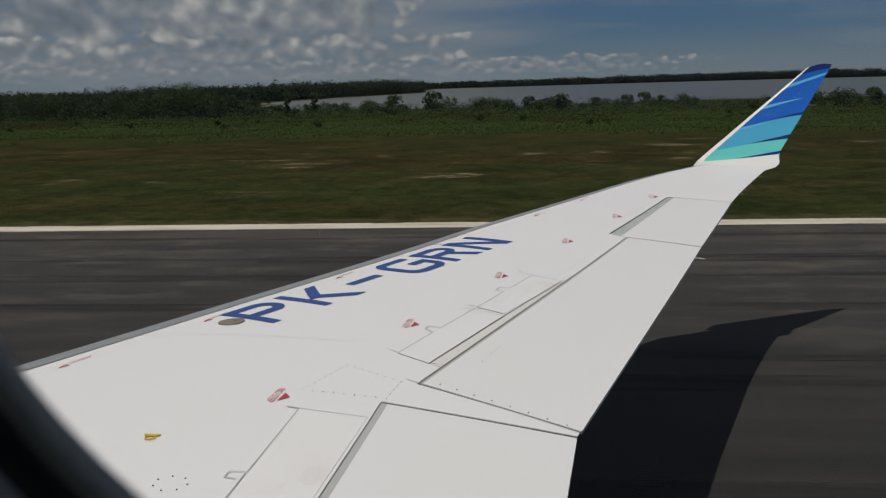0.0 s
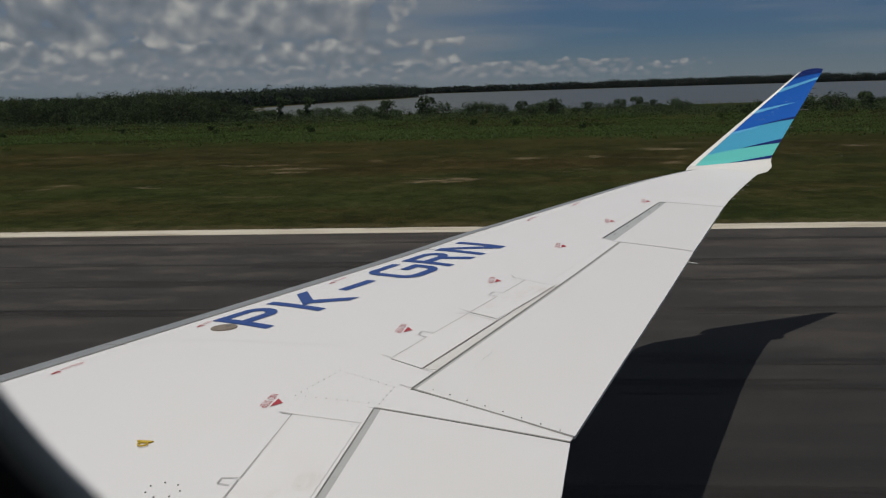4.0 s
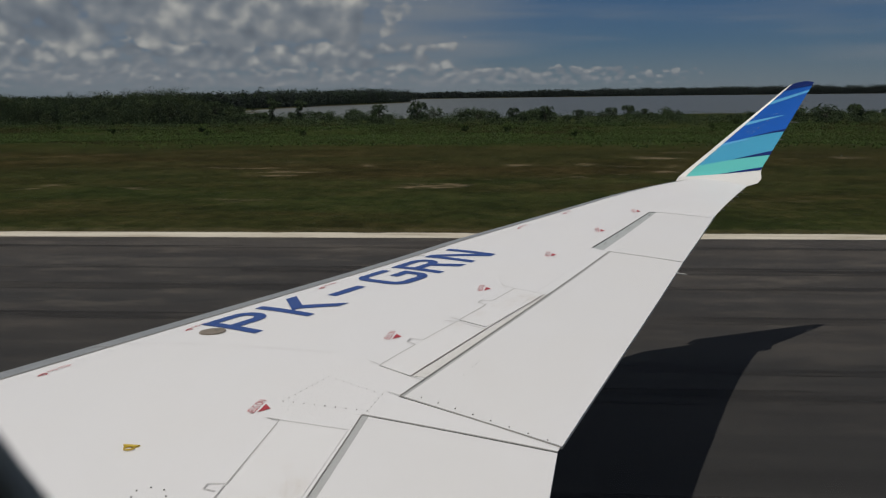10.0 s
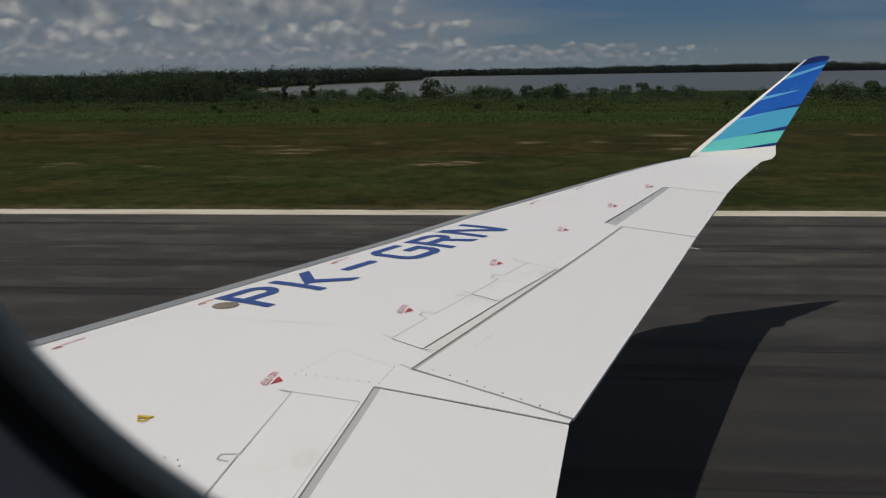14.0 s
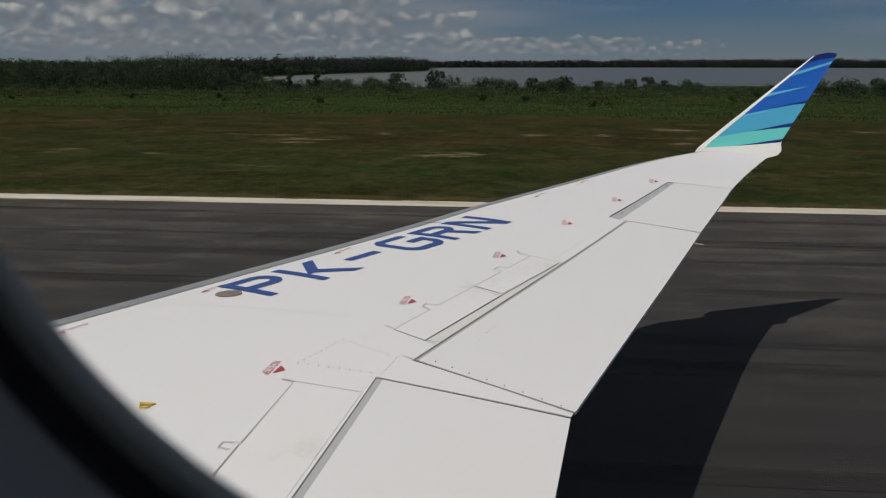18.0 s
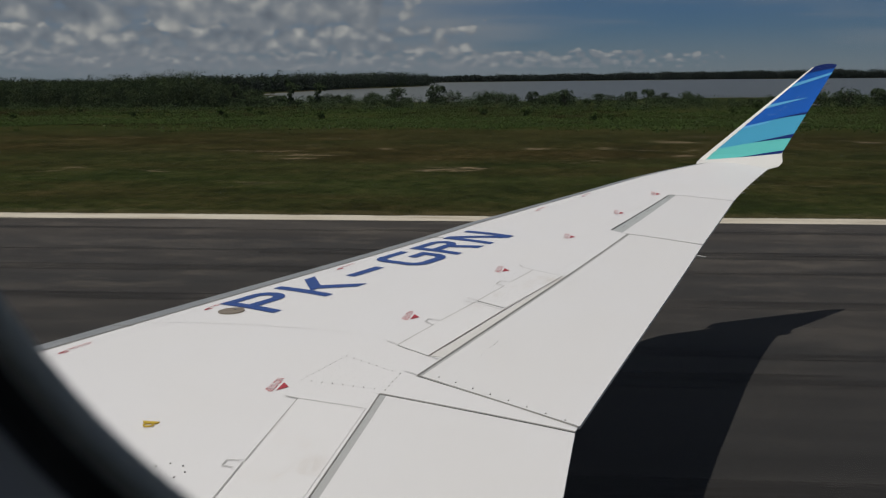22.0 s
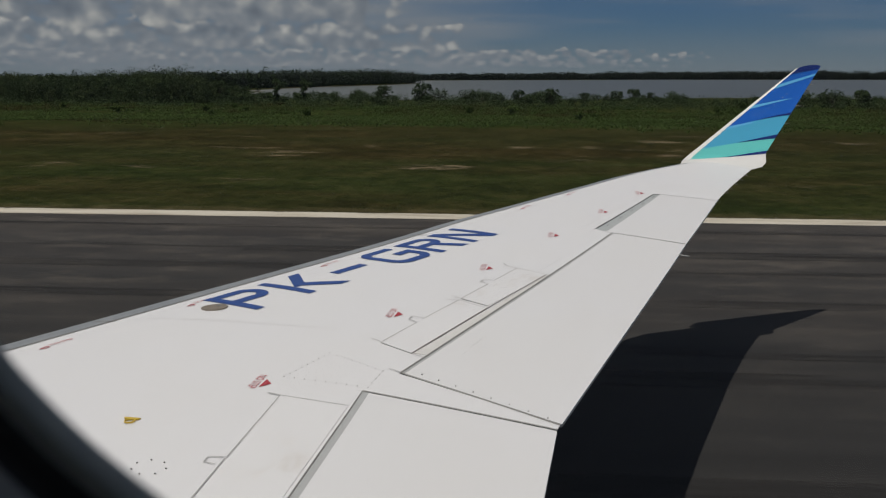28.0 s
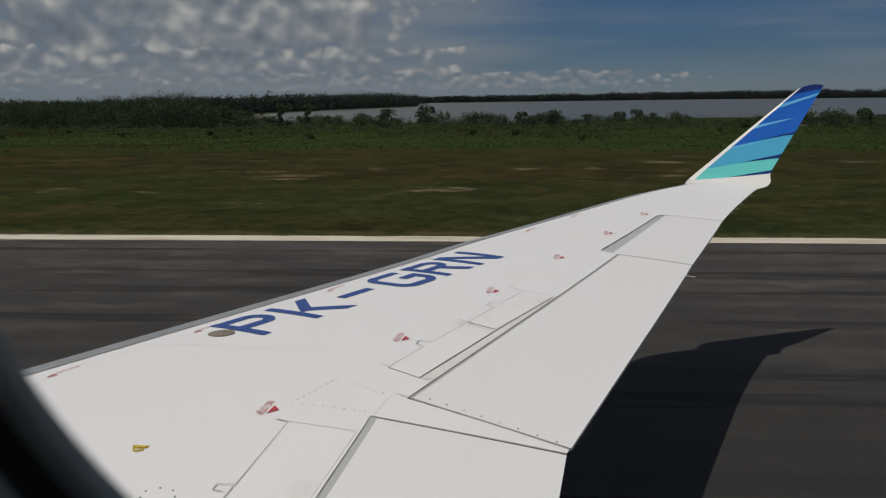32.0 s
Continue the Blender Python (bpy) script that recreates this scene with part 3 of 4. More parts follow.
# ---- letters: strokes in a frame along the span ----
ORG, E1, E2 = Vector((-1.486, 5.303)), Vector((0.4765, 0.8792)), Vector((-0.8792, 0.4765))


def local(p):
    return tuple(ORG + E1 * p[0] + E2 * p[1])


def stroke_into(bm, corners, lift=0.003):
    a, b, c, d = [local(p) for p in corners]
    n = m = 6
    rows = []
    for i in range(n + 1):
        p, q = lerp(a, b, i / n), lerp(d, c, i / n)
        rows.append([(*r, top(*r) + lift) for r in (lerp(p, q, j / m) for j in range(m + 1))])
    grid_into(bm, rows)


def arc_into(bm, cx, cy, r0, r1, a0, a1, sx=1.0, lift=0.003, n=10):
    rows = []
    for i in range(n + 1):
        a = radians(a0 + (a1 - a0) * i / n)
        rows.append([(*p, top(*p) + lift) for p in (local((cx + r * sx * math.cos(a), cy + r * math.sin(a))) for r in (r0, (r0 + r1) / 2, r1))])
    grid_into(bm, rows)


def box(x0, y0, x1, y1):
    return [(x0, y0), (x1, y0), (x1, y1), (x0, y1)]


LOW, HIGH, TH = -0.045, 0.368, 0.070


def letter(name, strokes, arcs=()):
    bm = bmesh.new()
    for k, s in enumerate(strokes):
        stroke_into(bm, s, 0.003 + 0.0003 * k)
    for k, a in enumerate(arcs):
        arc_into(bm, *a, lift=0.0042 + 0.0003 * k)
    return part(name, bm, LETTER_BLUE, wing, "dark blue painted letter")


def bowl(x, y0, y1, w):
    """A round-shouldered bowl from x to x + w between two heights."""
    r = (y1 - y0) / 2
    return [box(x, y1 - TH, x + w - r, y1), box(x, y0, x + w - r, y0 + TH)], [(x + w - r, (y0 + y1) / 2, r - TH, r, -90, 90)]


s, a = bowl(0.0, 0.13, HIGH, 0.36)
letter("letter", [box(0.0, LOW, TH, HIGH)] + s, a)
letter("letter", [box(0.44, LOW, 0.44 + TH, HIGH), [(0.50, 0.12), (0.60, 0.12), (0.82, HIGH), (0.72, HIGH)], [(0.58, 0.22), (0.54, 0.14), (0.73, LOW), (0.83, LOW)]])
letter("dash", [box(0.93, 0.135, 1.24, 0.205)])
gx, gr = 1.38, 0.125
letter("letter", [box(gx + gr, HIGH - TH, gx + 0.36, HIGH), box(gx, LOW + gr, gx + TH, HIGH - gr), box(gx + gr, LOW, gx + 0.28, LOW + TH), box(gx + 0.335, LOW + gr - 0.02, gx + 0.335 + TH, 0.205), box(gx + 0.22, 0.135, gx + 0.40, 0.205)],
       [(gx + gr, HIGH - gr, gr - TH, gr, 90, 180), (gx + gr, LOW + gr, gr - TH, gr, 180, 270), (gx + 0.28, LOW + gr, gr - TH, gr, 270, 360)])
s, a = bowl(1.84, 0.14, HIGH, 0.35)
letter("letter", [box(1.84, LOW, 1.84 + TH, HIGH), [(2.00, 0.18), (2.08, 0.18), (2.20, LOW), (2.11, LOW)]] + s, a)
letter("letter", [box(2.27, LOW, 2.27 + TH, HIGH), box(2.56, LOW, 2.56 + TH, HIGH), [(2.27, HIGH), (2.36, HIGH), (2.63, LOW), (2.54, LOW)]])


# ---- warnings: a red triangle with its two words ----
def text_on_wing(words, size, at, along, mat, label):
    cu = bpy.data.curves.new("text", "FONT")
    cu.body, cu.size, cu.align_x = words, size, "CENTER"
    ob = new("text", cu)
    me = bpy.data.meshes.new_from_object(ob)
    bpy.data.objects.remove(ob)
    e1 = Vector(along).normalized()
    e2 = Vector((-e1.y, e1.x))
    for v in me.vertices:
        p = Vector(at) + e1 * v.co.x + e2 * (v.co.y * 1.2)
        v.co = (p.x, p.y, top(p.x, p.y) + 0.003)
    me.materials.clear()
    me.materials.append(mat)
    t = new("warning_text", me)
    t.parent = wing
    return tagged(t, label)


def warning(x, y, s=1.0):
    bm = bmesh.new()
    pts = [(-0.017 * s, -0.061 * s), (0.027 * s, -0.009 * s), (-0.005 * s, 0.039 * s)]
    bm.faces.new([bm.verts.new((x + a, y + b, top(x + a, y + b) + 0.003)) for a, b in pts])
    part("warning_triangle", bm, RED, wing, "red warning triangle")
    text_on_wing("NO STEP", 0.043 * s, (x - 0.057 * s, y + 0.008), (-0.10, -1.0), RED_THIN, "red painted words NO STEP")


for x, y in ((-1.109, 4.178), (-0.675, 5.350), (-0.224, 6.528), (0.240, 7.663), (0.686, 8.680), (1.095, 9.630)):
    warning(x, y)
for x, y in ((-2.275, 4.53), (-1.84, 5.375), (-1.305, 6.445), (-0.02, 8.70), (0.40, 9.44)):
    bm = bmesh.new()
    for a, b in (((-0.012, -0.035), (0.020, 0.0)), ((0.020, 0.0), (-0.004, 0.020)), ((-0.012, -0.035), (-0.004, 0.020))):
        band_into(bm, [(x + a[0], y + a[1]), (x + b[0], y + b[1])], 0.008, 0.003)
    part("warning_triangle", bm, RED, wing, "red outlined warning triangle")
    text_on_wing("NO STEP", 0.034, (x + 0.045, y + 0.095), (0.46, 0.89), RED_THIN, "red painted words NO STEP")

# ---- small fittings on the skin ----
bm = bmesh.new()
at = (-1.690, 5.315)
bmesh.ops.create_cone(bm, cap_ends=True, segments=24, radius1=0.075, radius2=0.072, depth=0.006, matrix=Matrix.Translation((*at, top(*at) + 0.002)) @ Matrix.Rotation(-0.05, 4, "Y"))
cap = part("filler_cap", bm, DISC, wing, "round brown filler cap")
bm = bmesh.new()
bmesh.ops.create_cone(bm, cap_ends=True, segments=12, radius1=0.012, radius2=0.012, depth=0.004, matrix=Matrix.Translation((at[0] + 0.02, at[1] + 0.02, top(*at) + 0.007)))
part("cap_lock", bm, RIVET, cap)
bm = bmesh.new()
at = (-1.508, 3.652)
ring_rows = []
for i in range(13):
    a = 2 * math.pi * i / 12
    ring_rows.append([(at[0] + (0.020 + 0.0022 * math.cos(b)) * math.cos(a), at[1] - 0.008 + (0.020 + 0.0022 * math.cos(b)) * math.sin(a), top(*at) + 0.006 + 0.004 * math.sin(b)) for b in [2 * math.pi * k / 8 for k in range(9)]])
grid_into(bm, ring_rows)
tie = part("tie_ring", bm, YELLOW, wing, "yellow escape strap ring", True)
part("ring_plate", tile([(at[0] - 0.026, at[1] + 0.012), (at[0] + 0.022, at[1] + 0.012), (at[0] + 0.032, at[1] + 0.026), (at[0] - 0.036, at[1] + 0.026)], 2, 2, 0.008, 0.006), YELLOW, tie)


def rivets(points, r=0.006, mat=RIVET, label="row of grey rivet heads"):
    bm = bmesh.new()
    for x, y in points:
        bmesh.ops.create_cone(bm, cap_ends=True, segments=7, radius1=r, radius2=r * 0.7, depth=0.004, matrix=Matrix.Translation((x, y, top(x, y) + 0.002)))
    return tagged(part("rivet_row", bm, mat, wing, label), kind="stuff")


def dotted(a, b, step):
    n = max(1, int((Vector(b) - Vector(a)).length / step))
    return [lerp(a, b, i / n) for i in range(n + 1)]


D1, D2, D3, D4 = (-1.050, 4.267), (-0.914, 4.628), (-0.630, 4.440), (-0.666, 4.222)
for p, q in ((D1, D2), (D2, D3), (D3, D4), (D4, D1)):
    rivets(dotted(p, q, 0.045), 0.0028)
rivets(dotted((SPOIL_C[0] + 0.10, SPOIL_C[1]), (KINK_B[0] - 0.05, KINK_B[1] + 0.06), 0.085), 0.0042)
rivets([(-1.29 + 0.06 * math.cos(k * 0.9), 3.27 + 0.06 * math.sin(k * 0.9)) for k in range(7)], 0.004)
rivets([(-0.276, 4.79), (-0.242, 4.92), (-0.222, 4.97), (-0.207, 5.02), (0.188, 6.27), (0.216, 6.36)], 0.0026)

for p, q in (((0.114, 6.56), (0.520, 7.62)), ((0.470, 8.02), (1.08, 9.45)), ((-0.66, 4.93), (-0.42, 5.58))):
    rivets(dotted(p, q, 0.075), 0.0030, FAINT, "faint row of painted rivet heads")

for k in range(5):
    sp = lerp((0.62, 8.02), (1.225, 9.56), 0.08 + 0.21 * k)
    rivets([sp, (sp[0] + 0.012, sp[1] + 0.05)], 0.006)


# ---- winglet ----
WL = (((1.72, 11.60, 1.84), (2.435, 11.30, 1.846)), ((1.770, 11.70, 1.908), (2.590, 11.37, 1.876)), ((1.790, 11.73, 1.922), (2.648, 11.43, 1.922)), ((1.842, 11.80, 1.955), (2.660, 11.55, 2.009)), ((3.152, 12.42, 2.947), (3.458, 12.49, 2.982)))
WH = (-0.10, 0.0, 0.03, 0.10, 1.0)


def winglet_at(s, h, off=0.0):
    """A point on the winglet's inner face: s along the chord, h up it."""
    for k in range(4):
        if h <= WH[k + 1] or k == 3:
            f = (h - WH[k]) / (WH[k + 1] - WH[k])
            a, b = Vector(WL[k][0]).lerp(Vector(WL[k + 1][0]), f), Vector(WL[k][1]).lerp(Vector(WL[k + 1][1]), f)
            break
    c = (b - a).length
    bulge = 0.04 * c * foil(s)
    inward = Vector((0.10, -0.80, 0.60)).normalized()
    return a.lerp(b, s) + inward * (bulge * (1 if off >= 0 else -1) + off)


def winglet_patch(h_low, h_high, s0=0.06, s1=1.0, off=0.0, n=20, m=16):
    """h_low, h_high: heights as functions of s."""
    bm = bmesh.new()
    rows = []
    for i in range(n + 1):
        s = s0 + (s1 - s0) * i / n
        rows.append([winglet_at(s, h_low(s) + (h_high(s) - h_low(s)) * j / m, off) for j in range(m + 1)])
    grid_into(bm, rows)
    if off >= 0:
        bmesh.ops.reverse_faces(bm, faces=bm.faces)
    return bm


flat = lambda v: (lambda s: v)
tilt = lambda h, k, bow=0.0: (lambda s: h + k * s + bow * s * (1 - s))
TIP = tilt(1.0, 0.0, 0.09)
B = [tilt(0.015, 0.085, 0.03), tilt(0.150, 0.100, 0.05), tilt(0.365, 0.120, 0.08)]
winglet = part("winglet", winglet_patch(flat(-0.10), B[0], 0.0, 1.0, 0.0), LIP_WHITE, airplane, "blue, cyan and mint striped winglet with a white edge", True)
part("edge_strip", winglet_patch(B[0], TIP, 0.0, 0.086, 0.002, 6, 24), STRIP_GLARE, winglet, "white leading edge strip, sun glare in its colour", True)
part("root_skin", winglet_patch(flat(-0.10), flat(0.12), 0.0, 1.0, -0.001, 16, 6), LIP_WHITE, winglet, "white root skin", True)
bm = winglet_patch(flat(0.12), TIP, 0.0, 1.0, -0.001, 16, 24)
part("outer_face", bm, BLUE, winglet, "blue outer face", True)
part("stripe", winglet_patch(B[0], B[1], 0.085, 1.0, 0.0), MINT, winglet, "mint green stripe", True)
part("stripe", winglet_patch(B[1], B[2], 0.085, 1.0, 0.0), CYAN, winglet, "cyan stripe", True)
part("stripe", winglet_patch(B[2], TIP, 0.085, 1.0, 0.0, 20, 24), BLUE, winglet, "deep blue stripe", True)
part("stripe", winglet_patch(B[0], tilt(-0.010, 0.140, 0.03), 0.45, 1.0, 0.003), NAVY, winglet, "navy sliver", True)
part("stripe", winglet_patch(B[1], tilt(0.110, 0.180, 0.05), 0.50, 1.0, 0.003), NAVY, winglet, "navy sliver", True)
part("stripe", winglet_patch(B[2], tilt(0.345, 0.165, 0.08), 0.45, 1.0, 0.003), NAVY, winglet, "navy sliver", True)
part("stripe", winglet_patch(tilt(0.345, 0.120, 0.05), tilt(0.380, 0.080, 0.05), 0.085, 0.45, 0.002), SKYBLUE, winglet, "sky blue streak", True)
part("stripe", winglet_patch(tilt(0.555, 0.125, 0.02), tilt(0.605, 0.066, 0.02), 0.085, 0.80, 0.002), SKYBLUE, winglet, "sky blue streak", True)
part("stripe", winglet_patch(tilt(0.765, 0.130, 0.02), tilt(0.820, 0.100, 0.02), 0.085, 1.0, 0.002), SKYBLUE, winglet, "sky blue streak", True)
part("stripe", winglet_patch(tilt(0.93, 0.035, 0.02), TIP, 0.085, 1.0, 0.003), NAVY, winglet, "navy tip", True)


# rivet heads in white paint, so that their colour stands for sun glints
def glint_rivets(points):
    bm = bmesh.new()
    for sv, hv in points:
        bmesh.ops.create_icosphere(bm, subdivisions=1, radius=0.005, matrix=Matrix.Translation(winglet_at(sv, hv, 0.003)))
    tagged(part("rivet_row", bm, LIP_WHITE, winglet, "row of rivets, glints put into their white colour"), kind="stuff")


glint_rivets([(0.11 + 0.01 * (k % 2), 0.03 + 0.035 * k) for k in range(10)])
glint_rivets([(0.42 + 0.03 * k, 0.50 + 0.035 * k) for k in range(7)])
glint_rivets([(0.13, 0.60), (0.15, 0.585), (0.14, 0.76), (0.30, 0.50), (0.35, 0.50)])


def wick(p, d, length=0.12, mat=LINE_DARK, label="dark static wick"):
    bm = bmesh.new()
    q = Vector(p) + Vector(d).normalized() * length / 2
    bmesh.ops.create_cone(bm, cap_ends=True, segments=6, radius1=0.006, radius2=0.003, depth=length, matrix=Matrix.Translation(q) @ Vector(d).to_track_quat("Z", "Y").to_matrix().to_4x4())
    part("static_wick", bm, mat, airplane, label)


wick((x_trail(7.35) - 0.01, 7.35, top(x_trail(7.35), 7.35)), (1.0, -0.05, -0.12), 0.085, LIP_WHITE, "white static wick")
for y in (9.98, 10.2, 10.45, 10.7, 10.95):
    x = x_trail(y)
    wick((x - 0.01, y, top(x, y)), (1.0, -0.1, -0.25), 0.045)
for h in (0.40, 0.58, 0.73, 0.80):
    wick(winglet_at(1.0, h), (1.0, 0.0, -0.05), 0.05 if h != 0.58 else 0.10)

# wing points scaled about the camera's eye to fit the wing's shadow: towards the trailing edge the middle of the span
# stands a little higher and closer in
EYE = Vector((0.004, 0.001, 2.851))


def scaled_from_eye(p):
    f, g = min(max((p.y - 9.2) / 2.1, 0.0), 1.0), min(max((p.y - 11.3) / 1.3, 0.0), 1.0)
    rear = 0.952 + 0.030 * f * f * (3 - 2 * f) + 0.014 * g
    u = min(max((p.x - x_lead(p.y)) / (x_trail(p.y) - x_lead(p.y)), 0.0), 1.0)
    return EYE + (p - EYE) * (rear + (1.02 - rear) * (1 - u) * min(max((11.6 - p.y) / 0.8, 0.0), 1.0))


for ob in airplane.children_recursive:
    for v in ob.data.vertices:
        v.co = scaled_from_eye(v.co)

# ---- fuselage section and the cabin window ----
CY, CZ, RAD = -1.16, 2.50, 1.345
bm = bmesh.new()
rows = []
for i in range(25):
    x = -6.0 + 0.5 * i
    rows.append([(x, CY + RAD * math.cos(a), CZ + RAD * math.sin(a)) for a in [radians(27) + radians(360 - 22) * k / 60 for k in range(61)]])
grid_into(bm, rows)
for x0, x1 in ((-6.0, -0.36), (0.40, 6.0)):
    grid_into(bm, [[(x0 + (x1 - x0) * i / 12, CY + RAD * math.cos(a), CZ + RAD * math.sin(a)) for a in [radians(5) + radians(22) * k / 6 for k in range(7)]] for i in range(13)])
bm.faces.ensure_lookup_table()
openings = []
for f in bm.faces:
    c = f.calc_center_median()
    if 2.66 < c.z < 3.02 and abs(c.y - CY) > 1.2 and abs(c.x) > 0.8 and round(c.x * 2 - 0.5) % 2 == 0:
        openings.append(f)
bmesh.ops.delete(bm, geom=openings, context="FACES")
part("fuselage", bm, SKIN, airplane, "white fuselage skin", True)
WIN_C, WIN_R, WIN_H = (0.0202, 2.8786), 0.12, 0.08


def oval(r, y, n=192):
    pts = []
    for k in range(n):
        a = 2 * math.pi * k / n
        z = WIN_C[1] + r * math.sin(a) + (WIN_H if math.sin(a) > 0 else 0)
        pts.append((WIN_C[0] + r * math.cos(a), y, z))
    return pts + [pts[0]]


def ring(profile, name, mat, parent, label):
    bm = bmesh.new()
    grid_into(bm, [oval(r, y) for r, y in profile])
    return part(name, bm, mat, parent, label, True)


window = ring([(0.150, 0.190), (0.1232, 0.154), (0.1205, 0.152), (0.1200, 0.150), (0.1208, 0.1478), (0.1235, 0.1458)], "cabin_window", RUBBER, airplane, "oval cabin window with a dark rubber seal")
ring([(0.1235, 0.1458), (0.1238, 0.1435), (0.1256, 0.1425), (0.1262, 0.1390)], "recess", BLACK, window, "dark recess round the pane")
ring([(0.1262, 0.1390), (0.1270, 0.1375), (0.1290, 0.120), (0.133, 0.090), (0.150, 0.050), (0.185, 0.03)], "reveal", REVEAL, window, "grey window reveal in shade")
bm = bmesh.new()
bm.faces.new([bm.verts.new(p) for p in oval(0.135, 0.147)[:-1]])
pane = part("pane", bm, GLASS, window, "clear window pane")
pane.visible_shadow = False


def wall_slab(y_out, y_in):
    """The flat panel that holds the window, with its opening."""
    bm = bmesh.new()
    outer = []
    for k in range(192):
        a = 2 * math.pi * k / 192
        c, s = math.cos(a), math.sin(a)
        m = max(abs(c), abs(s))
        outer.append((WIN_C[0] + 0.40 * c / m, WIN_C[1] + 0.04 + (0.255 if s > 0 else 0.30) * s / m))
    outer.append(outer[0])
    loops = [[(x, y_in, z) for x, _, z in oval(0.185, 0)], [(x, y_in, z) for x, z in outer], [(x, y_out, z) for x, z in outer], [(x, y_out, z) for x, _, z in oval(0.150, 0)]]
    grid_into(bm, loops)
    return bm


part("side_panel", wall_slab(0.190, 0.03), TRIM, window, "light grey cabin side panel in shade")
for x in (-6.0, 6.0):
    bm = bmesh.new()
    bm.faces.new([bm.verts.new((x, CY + RAD * math.cos(2 * math.pi * k / 40), CZ + RAD * math.sin(2 * math.pi * k / 40))) for k in range(40)])
    part("bulkhead", bm, TRIM, airplane, "dark cabin end wall")
bm = bmesh.new()
bmesh.ops.create_cube(bm, size=1.0, matrix=Matrix.LocRotScale((0, CY, 1.72), None, (11.9, 2.1, 0.05)))
part("cabin_floor", bm, TRIM, airplane, "dark cabin floor")
wheel_at = [(-0.7, CY + 1.9), (-0.7, CY - 1.9)]
for wx, wy in wheel_at:
    bm = bmesh.new()
    bmesh.ops.create_cone(bm, cap_ends=True, segments=12, radius1=0.09, radius2=0.09, depth=0.96, matrix=Matrix.Translation((wx, wy, 0.86)))
    leg = part("landing_gear", bm, METAL, airplane, "grey main landing gear leg")
    bm = bmesh.new()
    foot, belly = Vector((wx, wy, 0.62)), Vector((wx, CY + 0.55 * (wy - CY), 1.62))
    bmesh.ops.create_cone(bm, cap_ends=True, segments=10, radius1=0.06, radius2=0.06, depth=(belly - foot).length, matrix=Matrix.Translation((foot + belly) / 2) @ (belly - foot).to_track_quat("Z", "Y").to_matrix().to_4x4())
    part("brace", bm, METAL, leg)
    for dy in (-0.22, 0.22):
        bm = bmesh.new()
        bmesh.ops.create_cone(bm, cap_ends=True, segments=28, radius1=0.42, radius2=0.42, depth=0.24, matrix=Matrix.Translation((wx, wy + dy, 0.42)) @ Matrix.Rotation(radians(90), 4, "X"))
        part("tyre", bm, TYRE_RUBBER, leg, "black tyre")

# ---- ground, runway, water ----
def smooth(a, b, v):
    f = min(max((v - a) / (b - a), 0.0), 1.0)
    return f * f * (3 - 2 * f)


def lump(x, y, s, seed=0.0):
    return noise.noise(Vector((x * s, y * s, seed)))


def shore_y(x):
    """How far out the near land reaches; on the west it runs on to the headland."""
    return 268 + 16 * lump(x, 0, 0.012, 3.1) + 7 * lump(x, 0, 0.05, 1.1) + 45 * smooth(-10, 70, x) + 900 * smooth(-84, -170, x)


def headland_x(y):
    """The headland's shore: wooded land lies west of it."""
    return -124 + 0.094 * (y - 430) + 4 * lump(0, y, 0.02, 5.0) - 1.6 * max(0.0, y - 865)


def far_edge(x):
    """The other bank, which runs away to the east."""
    return 1560 + 2400 * (1 - math.exp(-max(x + 110, -100) / 1000)) + 70 * lump(x, 0, 0.003, 7.7)


def terrain(x, y):
    z = -0.35 * smooth(21, 48, y) - 2.75 * smooth(45, 165, y) + 0.18 * lump(x, y, 0.05) * smooth(24, 60, y)
    edge, bank = shore_y(x), far_edge(x)
    wet = smooth(edge - 15, edge + 60, y)
    land = max(smooth(6, -10, x - headland_x(y)), smooth(bank - 15, bank + 40, y))
    return z - 1.6 * wet + 2.1 * wet * land


ys = [-2500, -900, -300, -120, -60, -30, 0, 20.9]
y = 21.2
while y < 4700:
    ys.append(y)
    y += max(1.2, (y - 14) * 0.030)
ys.append(4900)
xs = sorted({round(math.copysign(abs(k / 60.0) ** 2.2 * 4200, k) - 40, 2) for k in range(-60, 61)})
rows = [[(x, y, terrain(x, y) - 0.03 * (y < 21)) for x in xs] for y in ys]
bm = bmesh.new()
grid_into(bm, rows)
bmesh.ops.recalc_face_normals(bm, faces=bm.faces)
tagged(part("ground", bm, GROUND, None, "flat dry grassland with bare sandy patches beside a runway", True), category="ground", kind="structure")


def slab(name, x0, x1, y0, y1, z0, z1, mat, n=1):
    bm = bmesh.new()
    bmesh.ops.create_cube(bm, size=1.0, matrix=Matrix.LocRotScale(((x0 + x1) / 2, (y0 + y1) / 2, (z0 + z1) / 2), None, (x1 - x0, y1 - y0, z1 - z0)))
    return part(name, bm, mat)


tagged(slab("runway", -900, 900, -23.9, 21.02, -0.25, 0.0, ASPHALT), "dark asphalt runway with rubber streaks", "runway", kind="structure")
tagged(slab("edge_line", -900, 900, 20.17, 20.95, -0.01, 0.005, LINE_PAINT), "cream white painted runway edge line, worn", "road marking", kind="structure")
tagged(slab("edge_line", -900, 900, -23.5, -22.6, -0.01, 0.005, LINE_PAINT), "cream white painted runway edge line, worn", "road marking", kind="structure")
